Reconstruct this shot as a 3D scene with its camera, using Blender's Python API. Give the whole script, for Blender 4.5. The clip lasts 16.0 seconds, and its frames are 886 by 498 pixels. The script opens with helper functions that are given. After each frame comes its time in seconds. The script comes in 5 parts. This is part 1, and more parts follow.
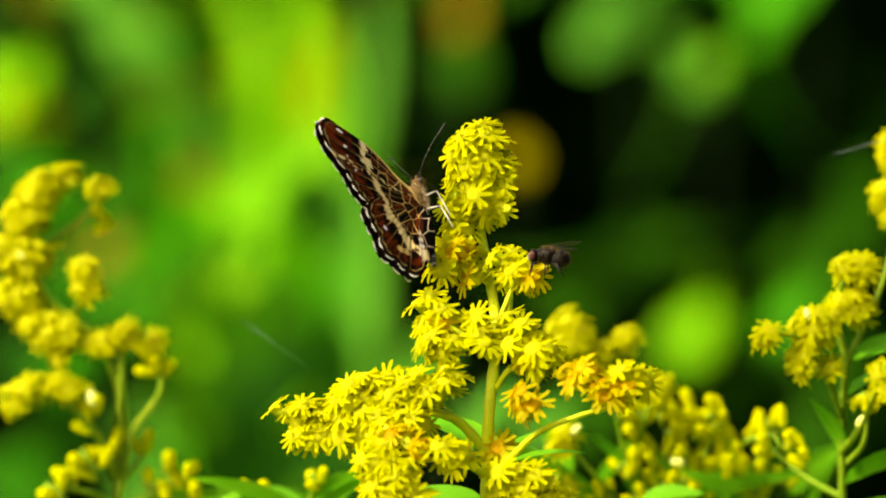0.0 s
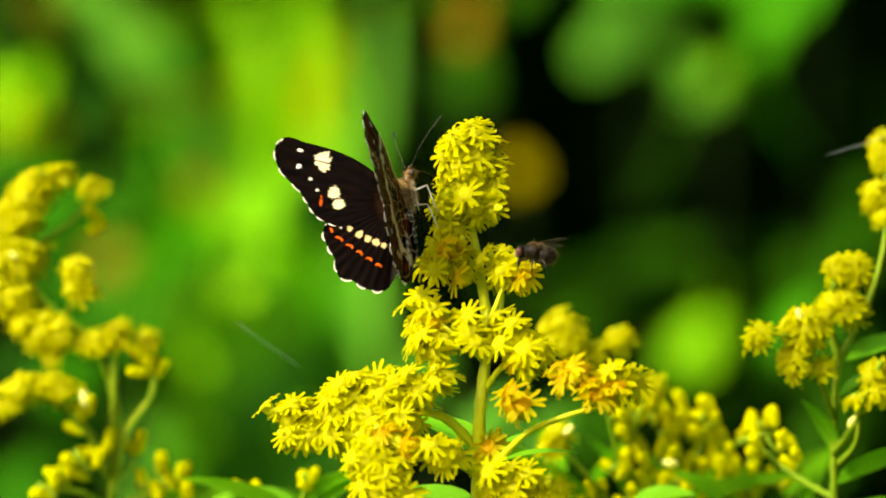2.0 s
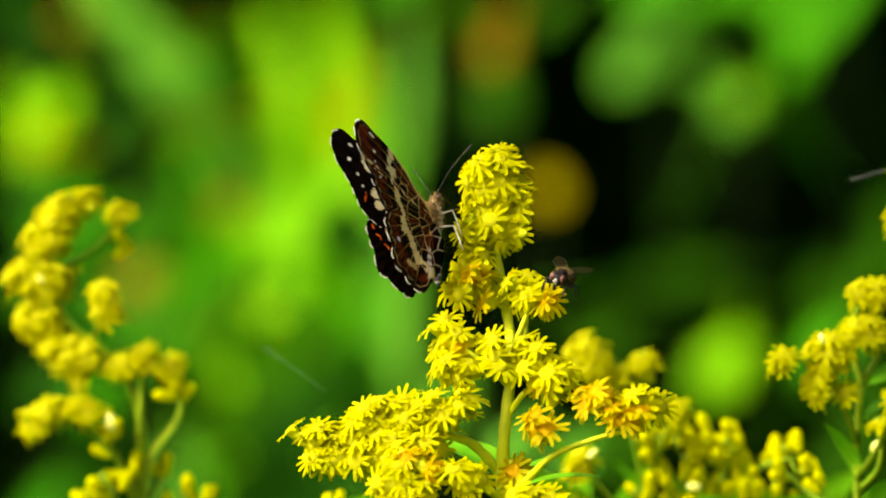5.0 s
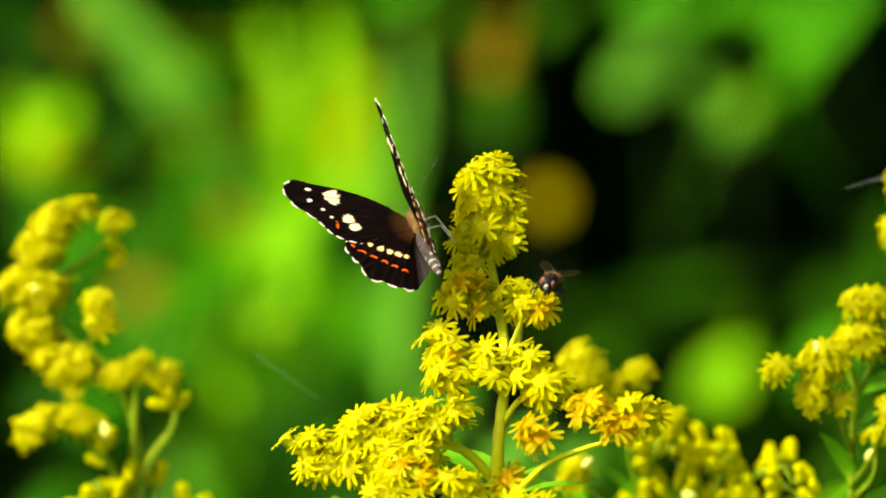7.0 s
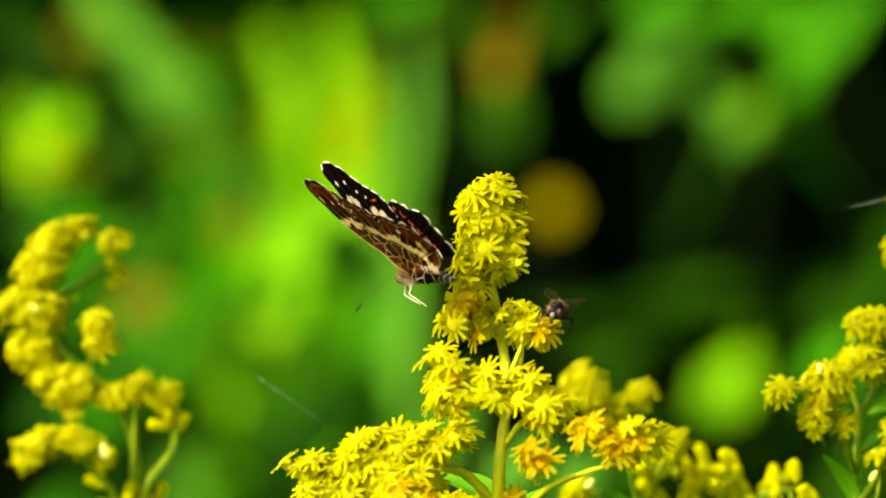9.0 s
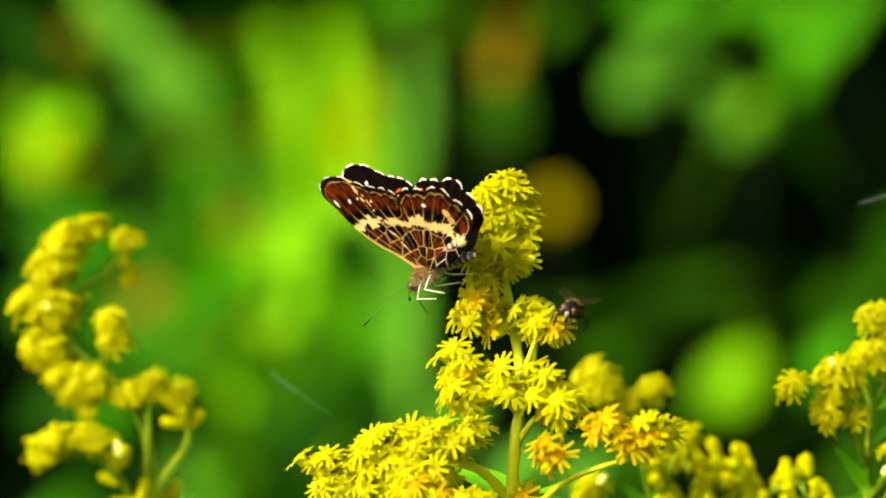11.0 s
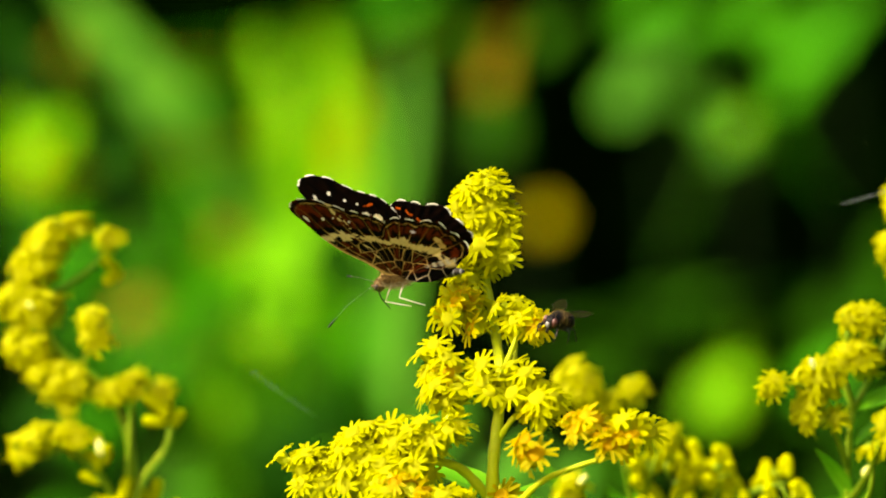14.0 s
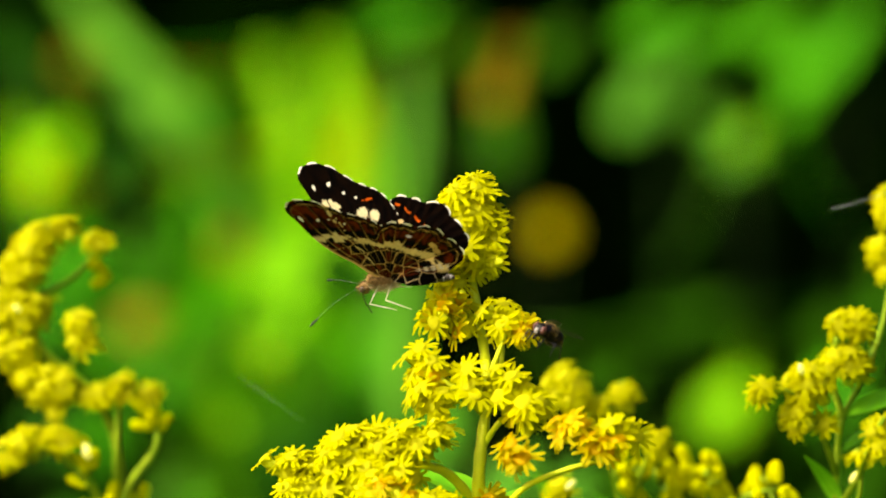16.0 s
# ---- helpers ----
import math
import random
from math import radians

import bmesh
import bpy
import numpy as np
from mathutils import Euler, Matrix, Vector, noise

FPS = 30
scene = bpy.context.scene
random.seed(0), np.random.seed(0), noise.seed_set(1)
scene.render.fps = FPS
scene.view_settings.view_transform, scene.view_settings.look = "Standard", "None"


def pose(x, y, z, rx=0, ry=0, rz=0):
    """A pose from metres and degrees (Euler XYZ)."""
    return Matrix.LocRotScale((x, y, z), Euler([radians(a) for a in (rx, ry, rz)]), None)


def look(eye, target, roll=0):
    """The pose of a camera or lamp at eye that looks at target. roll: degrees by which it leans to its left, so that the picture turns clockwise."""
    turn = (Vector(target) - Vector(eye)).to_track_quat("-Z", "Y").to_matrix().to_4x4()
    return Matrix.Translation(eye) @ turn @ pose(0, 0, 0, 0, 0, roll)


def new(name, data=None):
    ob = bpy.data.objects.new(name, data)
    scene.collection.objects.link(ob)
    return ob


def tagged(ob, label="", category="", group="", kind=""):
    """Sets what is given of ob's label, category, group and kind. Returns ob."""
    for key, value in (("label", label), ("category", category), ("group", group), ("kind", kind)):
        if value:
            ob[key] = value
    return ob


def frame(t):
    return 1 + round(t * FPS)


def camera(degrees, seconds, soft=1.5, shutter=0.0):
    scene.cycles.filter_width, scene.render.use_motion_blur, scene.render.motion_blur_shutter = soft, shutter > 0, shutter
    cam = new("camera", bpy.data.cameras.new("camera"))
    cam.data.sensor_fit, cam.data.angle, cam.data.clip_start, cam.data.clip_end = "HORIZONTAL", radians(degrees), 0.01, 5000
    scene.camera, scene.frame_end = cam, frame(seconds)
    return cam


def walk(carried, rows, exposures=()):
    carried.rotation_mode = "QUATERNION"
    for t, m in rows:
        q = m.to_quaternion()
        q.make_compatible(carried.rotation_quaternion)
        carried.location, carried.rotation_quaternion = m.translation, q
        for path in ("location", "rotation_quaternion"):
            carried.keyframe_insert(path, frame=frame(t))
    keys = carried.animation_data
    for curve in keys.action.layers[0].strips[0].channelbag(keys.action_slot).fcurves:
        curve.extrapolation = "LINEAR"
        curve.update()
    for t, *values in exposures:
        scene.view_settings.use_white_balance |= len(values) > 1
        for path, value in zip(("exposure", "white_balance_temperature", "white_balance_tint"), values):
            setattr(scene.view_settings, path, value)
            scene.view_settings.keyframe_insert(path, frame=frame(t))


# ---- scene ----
# A map butterfly and a fly on goldenrod, seen through a long lens at about one metre.
EYE = Vector((0.0, -1.04, 0.95))
cam = camera(7.0, 16.0, soft=1.9)
cam.data.dof.use_dof = True
cam.data.dof.focus_distance = 1.036
cam.data.dof.aperture_fstop = 15.5


def cam_pose(x, y, z, pan, tilt, roll):
    """Millimetres from the eye's first place, degrees of pan to the right, tilt up and roll."""
    return Matrix.Translation(EYE + Vector((x, y, z)) * 0.001) @ pose(0, 0, 0, 0, 0, -pan) @ pose(0, 0, 0, 90 + tilt) @ pose(0, 0, 0, 0, 0, roll)


walk(cam, [(t, cam_pose(*row)) for t, *row in (
    (0, 0.001, 0.035, -0.000, 0.000, -0.000, -0.002),
    (0.5, 1.512, 2.474, -2.282, -0.022, 0.081, -0.060),
    (1, 2.803, 2.048, -3.259, -0.039, 0.105, 0.057),
    (1.5, 3.155, 0.696, -3.630, -0.067, 0.153, 0.014),
    (2, 3.404, 0.090, -3.157, -0.119, 0.169, 0.061),
    (2.5, 2.964, -0.873, -2.134, -0.149, 0.150, 0.061),
    (3, 2.883, -2.238, -1.894, -0.209, 0.179, -0.039),
    (3.5, 2.539, -2.551, -1.218, -0.237, 0.169, -0.033),
    (4, 3.180, -4.213, -0.732, -0.303, 0.182, 0.013),
    (6.5, 5.853, -5.025, -3.311, -0.401, 0.409, 0.190),
    (7, 6.099, -3.985, -2.640, -0.415, 0.401, 0.121),
    (7.5, 6.287, -1.991, -0.943, -0.424, 0.375, 0.142),
    (8, 6.728, -1.046, 0.054, -0.455, 0.396, 0.151),
    (8.5, 7.086, 1.161, 1.254, -0.478, 0.364, 0.159),
    (9, 7.201, 2.361, 1.499, -0.486, 0.349, 0.107),
    (11.5, 3.458, -2.133, 1.192, -0.412, 0.328, -0.200),
    (12, 3.241, -3.225, 0.517, -0.391, 0.337, -0.150),
    (12.5, 3.640, -4.070, 0.149, -0.390, 0.377, -0.175),
    (13, 4.157, -2.885, -0.773, -0.373, 0.429, -0.051),
    (13.5, 5.407, -2.934, -1.912, -0.390, 0.500, -0.000),
    (14, 6.768, -2.246, -2.783, -0.413, 0.542, 0.067),
    (14.5, 8.298, -2.133, -3.535, -0.444, 0.570, 0.071),
    (15, 9.463, -0.437, -3.961, -0.481, 0.625, 0.195),
    (15.5, 11.094, 0.505, -4.913, -0.546, 0.688, 0.268),
    (16, 11.578, 1.337, -5.177, -0.576, 0.704, 0.274),
)], exposures=((0.0, 1.3, 6900, 10), (16.0, 1.3, 6900, 10)))

# ---------------------------------------------------------------- light
SUN = Vector((-0.64, -0.44, 0.63)).normalized()
world = bpy.data.worlds.new("sky")
scene.world = world
world.use_nodes = True
wn = world.node_tree.nodes
sky = wn.new("ShaderNodeTexSky")
sky.sky_type, sky.sun_disc = "NISHITA", False
sky.dust_density, sky.ozone_density = 5.0, 0.3
sky.sun_elevation = math.asin(SUN.z)
sky.sun_rotation = math.atan2(SUN.x, SUN.y)
world.node_tree.links.new(sky.outputs[0], wn["Background"].inputs[0])
wn["Background"].inputs[1].default_value = 0.15
sun = new("sun", bpy.data.lights.new("sun", "SUN"))
sun.data.energy, sun.data.angle, sun.data.color = 2.5, radians(0.53), (1.0, 0.95, 0.84)
sun.matrix_world = look(SUN * 5, (0, 0, 0))


# ---------------------------------------------------------------- materials
def material(name, low, high, rough=0.6, scale=300.0, leaf=0.0, bump=0.0, vary=0.0, spec=0.3, through_tint=(1.0, 1.0, 1.0)):
    """A noisy two-tone surface; leaf: the share of light let through; vary: brightness from object to object."""
    m = bpy.data.materials.new(name)
    m.use_nodes = True
    n, link = m.node_tree.nodes, m.node_tree.links.new
    b, out = n["Principled BSDF"], n["Material Output"]
    tex, coarse, geo = n.new("ShaderNodeTexNoise"), n.new("ShaderNodeTexNoise"), n.new("ShaderNodeTexCoord")
    tex.inputs["Scale"].default_value, tex.inputs["Detail"].default_value = scale, 5
    coarse.inputs["Scale"].default_value = scale * 0.17
    add, ramp = n.new("ShaderNodeMath"), n.new("ShaderNodeValToRGB")
    add.operation = "ADD"
    half = n.new("ShaderNodeMath")
    half.operation, half.inputs[1].default_value = "MULTIPLY", 0.5
    for t in (tex, coarse):
        link(geo.outputs["Object"], t.inputs["Vector"])
    link(tex.outputs[0], add.inputs[0])
    link(coarse.outputs[0], add.inputs[1])
    link(add.outputs[0], half.inputs[0])
    link(half.outputs[0], ramp.inputs[0])
    e = ramp.color_ramp.elements
    e[0].position, e[1].position = 0.36, 0.64
    e[0].color, e[1].color = (*low, 1), (*high, 1)
    colour = ramp.outputs[0]
    if vary:
        info, hsv = n.new("ShaderNodeObjectInfo"), n.new("ShaderNodeHueSaturation")
        span = n.new("ShaderNodeMapRange")
        span.inputs[3].default_value, span.inputs[4].default_value = 1 - vary, 1 + vary
        link(info.outputs["Random"], span.inputs[0])
        link(span.outputs[0], hsv.inputs["Value"])
        link(colour, hsv.inputs["Color"])
        colour = hsv.outputs[0]
    link(colour, b.inputs["Base Color"])
    b.inputs["Roughness"].default_value = rough
    b.inputs["Specular IOR Level"].default_value = spec
    if bump:
        bp = n.new("ShaderNodeBump")
        bp.inputs["Strength"].default_value, bp.inputs["Distance"].default_value = bump, 0.0004
        link(tex.outputs[0], bp.inputs["Height"])
        link(bp.outputs[0], b.inputs["Normal"])
    if leaf:
        tr, mix = n.new("ShaderNodeBsdfTranslucent"), n.new("ShaderNodeMixShader")
        deep = n.new("ShaderNodeMix")
        deep.data_type, deep.blend_type = "RGBA", "MULTIPLY"
        deep.inputs[0].default_value, deep.inputs[7].default_value = 1.0, (*through_tint, 1)
        link(colour, deep.inputs[6])
        link(deep.outputs[2], tr.inputs["Color"])
        mix.inputs[0].default_value = leaf
        link(b.outputs[0], mix.inputs[1])
        link(tr.outputs[0], mix.inputs[2])
        link(mix.outputs[0], out.inputs["Surface"])
    return m


PETAL = material("petal yellow", (0.545, 0.545, 0.002), (0.60, 0.60, 0.006), 0.7, 900, 0.6, 0.05, 0.03, 0.02, (1.0, 0.96, 0.5))
BUD = material("folded yellow rays", (0.65, 0.65, 0.0), (0.72, 0.72, 0.0), 0.6, 900, 0.6, 0.1, 0.05, 0.05)
DISC = material("disc yellow", (0.52, 0.515, 0.006), (0.60, 0.595, 0.014), 0.7, 1500, 0.5, 0.1, 0.05, 0.03, (1.0, 0.94, 0.5))
OLD = material("old petal orange", (0.57, 0.48, 0.0), (0.65, 0.57, 0.0), 0.6, 900, 0.62, 0.2, 0.08, 0.1, (1.0, 0.86, 0.5))
RUST = material("withered disc", (0.62, 0.37, 0.0), (0.68, 0.45, 0.002), 0.7, 1500, 0.5, 0.3, 0.1, 0.1)
CUP = material("green bracts", (0.40, 0.46, 0.004), (0.56, 0.58, 0.008), 0.55, 1200, 0.25, 0.2, 0.1, 0.1)
# Two stem colours: sunlight is put into the first, the second is duller.
STEM_LIT = material("sunlit goldenrod stem", (0.46, 0.54, 0.004), (0.62, 0.66, 0.014), 0.5, 700, 0.15, 0.5, 0, 0.2)
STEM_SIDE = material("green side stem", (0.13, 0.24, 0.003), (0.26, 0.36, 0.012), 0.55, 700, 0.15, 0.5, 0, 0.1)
# Shade on the background stems is put into this near-black green.
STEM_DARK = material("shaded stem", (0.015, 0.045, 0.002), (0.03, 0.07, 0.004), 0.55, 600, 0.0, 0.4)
LEAF = material("goldenrod leaf", (0.10, 0.36, 0.004), (0.19, 0.48, 0.01), 0.5, 260, 0.45, 0.3, 0.15, 0.12)
# Part of the sunlight on these leaves is put into the bright colour.
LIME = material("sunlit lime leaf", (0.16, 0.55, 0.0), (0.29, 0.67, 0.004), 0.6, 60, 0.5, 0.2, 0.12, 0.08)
YELLOWING = material("yellowing leaf", (0.42, 0.54, 0.0), (0.60, 0.66, 0.004), 0.6, 60, 0.5, 0.2, 0.1, 0.05)
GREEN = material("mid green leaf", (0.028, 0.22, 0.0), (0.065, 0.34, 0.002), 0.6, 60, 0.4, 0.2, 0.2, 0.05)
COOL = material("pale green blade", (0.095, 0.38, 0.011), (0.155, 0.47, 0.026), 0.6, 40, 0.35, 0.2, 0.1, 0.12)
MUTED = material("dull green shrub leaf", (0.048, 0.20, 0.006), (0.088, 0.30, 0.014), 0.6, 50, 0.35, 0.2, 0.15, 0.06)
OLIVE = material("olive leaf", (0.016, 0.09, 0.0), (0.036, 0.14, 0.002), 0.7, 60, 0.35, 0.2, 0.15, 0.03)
# Far darker than foliage: the hedge's deep shade is put into this colour.
SHADE_DARK = material("shade-dark hedge leaf", (0.001, 0.005, 0.0), (0.0025, 0.010, 0.0003), 0.8, 30, 0.15, 0.2, 0, 0.0)
# Shade in the gaps among the reeds is put into this dark green.
SHADE_GREEN = material("shade-dark green leaf", (0.005, 0.038, 0.0), (0.011, 0.064, 0.001), 0.7, 60, 0.35, 0.2, 0.15, 0.03)
BROWN = material("withered leaf", (0.20, 0.12, 0.004), (0.34, 0.24, 0.008), 0.7, 60, 0.3, 0.3, 0.1, 0.05)
OCHRE = material("far blossom", (0.31, 0.25, 0.0), (0.42, 0.35, 0.0), 0.6, 90, 0.3, 0.2, 0.1, 0.05)
SOIL = material("soil and litter", (0.02, 0.05, 0.006), (0.05, 0.09, 0.012), 0.9, 14, 0.0, 0.8, 0, 0.02)
FUR = material("tawny fur", (0.06, 0.03, 0.008), (0.26, 0.16, 0.05), 0.9, 2600, 0.0, 1.0, 0, 0.1)
FUR_PALE = material("cream fur", (0.40, 0.29, 0.12), (0.68, 0.56, 0.32), 0.9, 2600, 0.0, 1.0, 0, 0.1)
CHITIN = material("dark chitin", (0.004, 0.0035, 0.003), (0.012, 0.010, 0.008), 0.4, 1500, 0.0, 0.3, 0, 0.2)
LEGS = material("pale legs", (0.42, 0.36, 0.25), (0.68, 0.62, 0.50), 0.6, 2000, 0.0, 0.3)
SEGMENT = material("grey abdomen", (0.010, 0.008, 0.006), (0.06, 0.046, 0.036), 0.7, 1800, 0.0, 0.6)
PALE_RING = material("pale ring", (0.14, 0.12, 0.10), (0.36, 0.33, 0.28), 0.8, 1800, 0.0, 0.5)
# A bright glint is put into this pale bud colour.
GLINT_BUD = material("glint bud", (0.85, 0.85, 0.16), (0.92, 0.92, 0.3), 0.3, 900, 0.4, 0.1, 0, 0.6)
SILK = material("spider silk", (0.3, 0.34, 0.32), (0.5, 0.55, 0.52), 0.2, 900, 0.0, 0.0, 0, 0.8)
BRISTLE = material("golden bristles", (0.03, 0.016, 0.003), (0.42, 0.26, 0.06), 0.5, 2500, 0.0, 0.2)
EYE_DARK = material("butterfly eye", (0.03, 0.02, 0.012), (0.08, 0.05, 0.03), 0.25, 2500, 0.0, 0.2, 0, 0.6)
EYE_RED = material("fly eye", (0.045, 0.014, 0.009), (0.12, 0.04, 0.026), 0.35, 3000, 0.0, 0.3, 0, 0.3)
FLY_GREY = material("bristly dark fly", (0.001, 0.0008, 0.0006), (0.010, 0.006, 0.003), 0.4, 1400, 0.0, 0.8, 0, 0.12)


def wing_scales():
    """Scales in the colours that the mesh carries, with fine streaks."""
    m = bpy.data.materials.new("wing scales")
    m.use_nodes = True
    n, link = m.node_tree.nodes, m.node_tree.links.new
    b = n["Principled BSDF"]
    att, tex, mixer = n.new("ShaderNodeVertexColor"), n.new("ShaderNodeTexNoise"), n.new("ShaderNodeMix")
    att.layer_name = "scales"
    tex.inputs["Scale"].default_value, tex.inputs["Detail"].default_value = 2200, 4
    co = n.new("ShaderNodeTexCoord")
    link(co.outputs["Object"], tex.inputs["Vector"])
    mixer.data_type, mixer.blend_type = "RGBA", "MULTIPLY"
    mixer.inputs[0].default_value = 0.3
    link(att.outputs[0], mixer.inputs[6])
    ramp = n.new("ShaderNodeValToRGB")
    ramp.color_ramp.elements[0].position, ramp.color_ramp.elements[1].position = 0.2, 0.5
    link(tex.outputs[0], ramp.inputs[0])
    link(ramp.outputs[0], mixer.inputs[7])
    link(mixer.outputs[2], b.inputs["Base Color"])
    b.inputs["Roughness"].default_value = 0.6
    b.inputs["Specular IOR Level"].default_value = 0.02
    bp = n.new("ShaderNodeBump")
    bp.inputs["Strength"].default_value, bp.inputs["Distance"].default_value = 0.25, 0.0001
    link(tex.outputs[0], bp.inputs["Height"])
    link(bp.outputs[0], b.inputs["Normal"])
    return m


def clear_wing():
    m = bpy.data.materials.new("smoky clear wing")
    m.use_nodes = True
    n, link = m.node_tree.nodes, m.node_tree.links.new
    b, out = n["Principled BSDF"], n["Material Output"]
    b.inputs["Base Color"].default_value, b.inputs["Roughness"].default_value = (0.09, 0.065, 0.025, 1), 0.4
    tr, mix, tex, ramp = n.new("ShaderNodeBsdfTransparent"), n.new("ShaderNodeMixShader"), n.new("ShaderNodeTexNoise"), n.new("ShaderNodeMapRange")
    tr.inputs[0].default_value = (0.8, 0.77, 0.6, 1)
    tex.inputs["Scale"].default_value = 900
    b.inputs["Specular IOR Level"].default_value = 0.02
    ramp.inputs[3].default_value, ramp.inputs[4].default_value = 0.04, 0.15
    link(tex.outputs[0], ramp.inputs[0])
    link(ramp.outputs[0], mix.inputs[0])
    link(tr.outputs[0], mix.inputs[1])
    link(b.outputs[0], mix.inputs[2])
    link(mix.outputs[0], out.inputs["Surface"])
    return m


SCALES, CLEAR = wing_scales(), clear_wing()


# ---------------------------------------------------------------- mesh tools
def mesh_of(name, bm, *mats, smooth=True):
    me = bpy.data.meshes.new(name)
    bmesh.ops.recalc_face_normals(bm, faces=bm.faces[:]) if len(bm.faces) < 20000 else None
    bm.to_mesh(me)
    bm.free()
    for m in mats:
        me.materials.append(m)
    if smooth:
        me.shade_smooth()
    return me


def part(name, bm, mat, parent, label="", smooth=True):
    ob = new(name, mesh_of(name, bm, *(mat if isinstance(mat, tuple) else (mat,)), smooth=smooth))
    ob.parent = parent
    return tagged(ob, label)


def tube(bm, points, radii, sides=6, mat=0, caps=True):
    """A tapered tube along points."""
    pts = [Vector(p) for p in points]
    rings = []
    for i, p in enumerate(pts):
        d = (pts[min(i + 1, len(pts) - 1)] - pts[max(i - 1, 0)]).normalized()
        a = d.cross(Vector((0.31, 0.92, 0.22))).normalized()
        b = d.cross(a)
        r = radii[i] if isinstance(radii, (list, tuple)) else radii
        rings.append([bm.verts.new(p + (a * math.cos(q) + b * math.sin(q)) * r) for q in (2 * math.pi * k / sides for k in range(sides))])
    for r0, r1 in zip(rings, rings[1:]):
        for k in range(sides):
            f = bm.faces.new((r0[k], r0[(k + 1) % sides], r1[(k + 1) % sides], r1[k]))
            f.material_index = mat
    if caps:
        for r in (rings[0][::-1], rings[-1]):
            bm.faces.new(r).material_index = mat


def curve(points, n=8):
    """Points on a smooth line through the given ones, without overshoot at uneven steps."""
    P = [Vector(p) for p in points]
    step = [max((q - p).length, 1e-9) for p, q in zip(P, P[1:])]
    slope = [(q - p) / h for p, q, h in zip(P, P[1:], step)]
    tang = [slope[0]] + [(u * g + v * h) / (g + h) for u, v, h, g in zip(slope, slope[1:], step, step[1:])] + [slope[-1]]
    out = []
    for i, h in enumerate(step):
        for k in range(n):
            t = k / n
            out.append(P[i] * (2 * t ** 3 - 3 * t * t + 1) + tang[i] * h * (t ** 3 - 2 * t * t + t) + P[i + 1] * (3 * t * t - 2 * t ** 3) + tang[i + 1] * h * (t ** 3 - t * t))
    return out + [P[-1]]


def lathe(bm, profile, sides=12, mat=0, m=Matrix()):
    """A body turned about x: profile of (x, radius)."""
    rings = []
    for x, r in profile:
        rings.append([bm.verts.new(m @ Vector((x, r * math.cos(a), r * math.sin(a)))) for a in (2 * math.pi * k / sides for k in range(sides))])
    for r0, r1 in zip(rings, rings[1:]):
        for k in range(sides):
            bm.faces.new((r0[k], r0[(k + 1) % sides], r1[(k + 1) % sides], r1[k])).material_index = mat
    bm.faces.new(rings[0][::-1]).material_index = mat
    bm.faces.new(rings[-1]).material_index = mat


def blob(bm, centre, size, mat=0, rough=0.0, seg=12):
    r = bmesh.ops.create_uvsphere(bm, u_segments=seg, v_segments=seg * 2 // 3, radius=1)
    for v in r["verts"]:
        k = 1 + rough * noise.noise(v.co * 4 + Vector(centre) * 900)
        v.co = Vector(centre) + Vector((v.co.x * size[0], v.co.y * size[1], v.co.z * size[2])) * k
    for f in {f for v in r["verts"] for f in v.link_faces}:
        f.material_index = mat


def aim(d, spin=0.0):
    """A turn that takes z to the direction d."""
    return Vector(d).to_track_quat("Z", "Y").to_matrix().to_4x4() @ Matrix.Rotation(spin, 4, "Z")


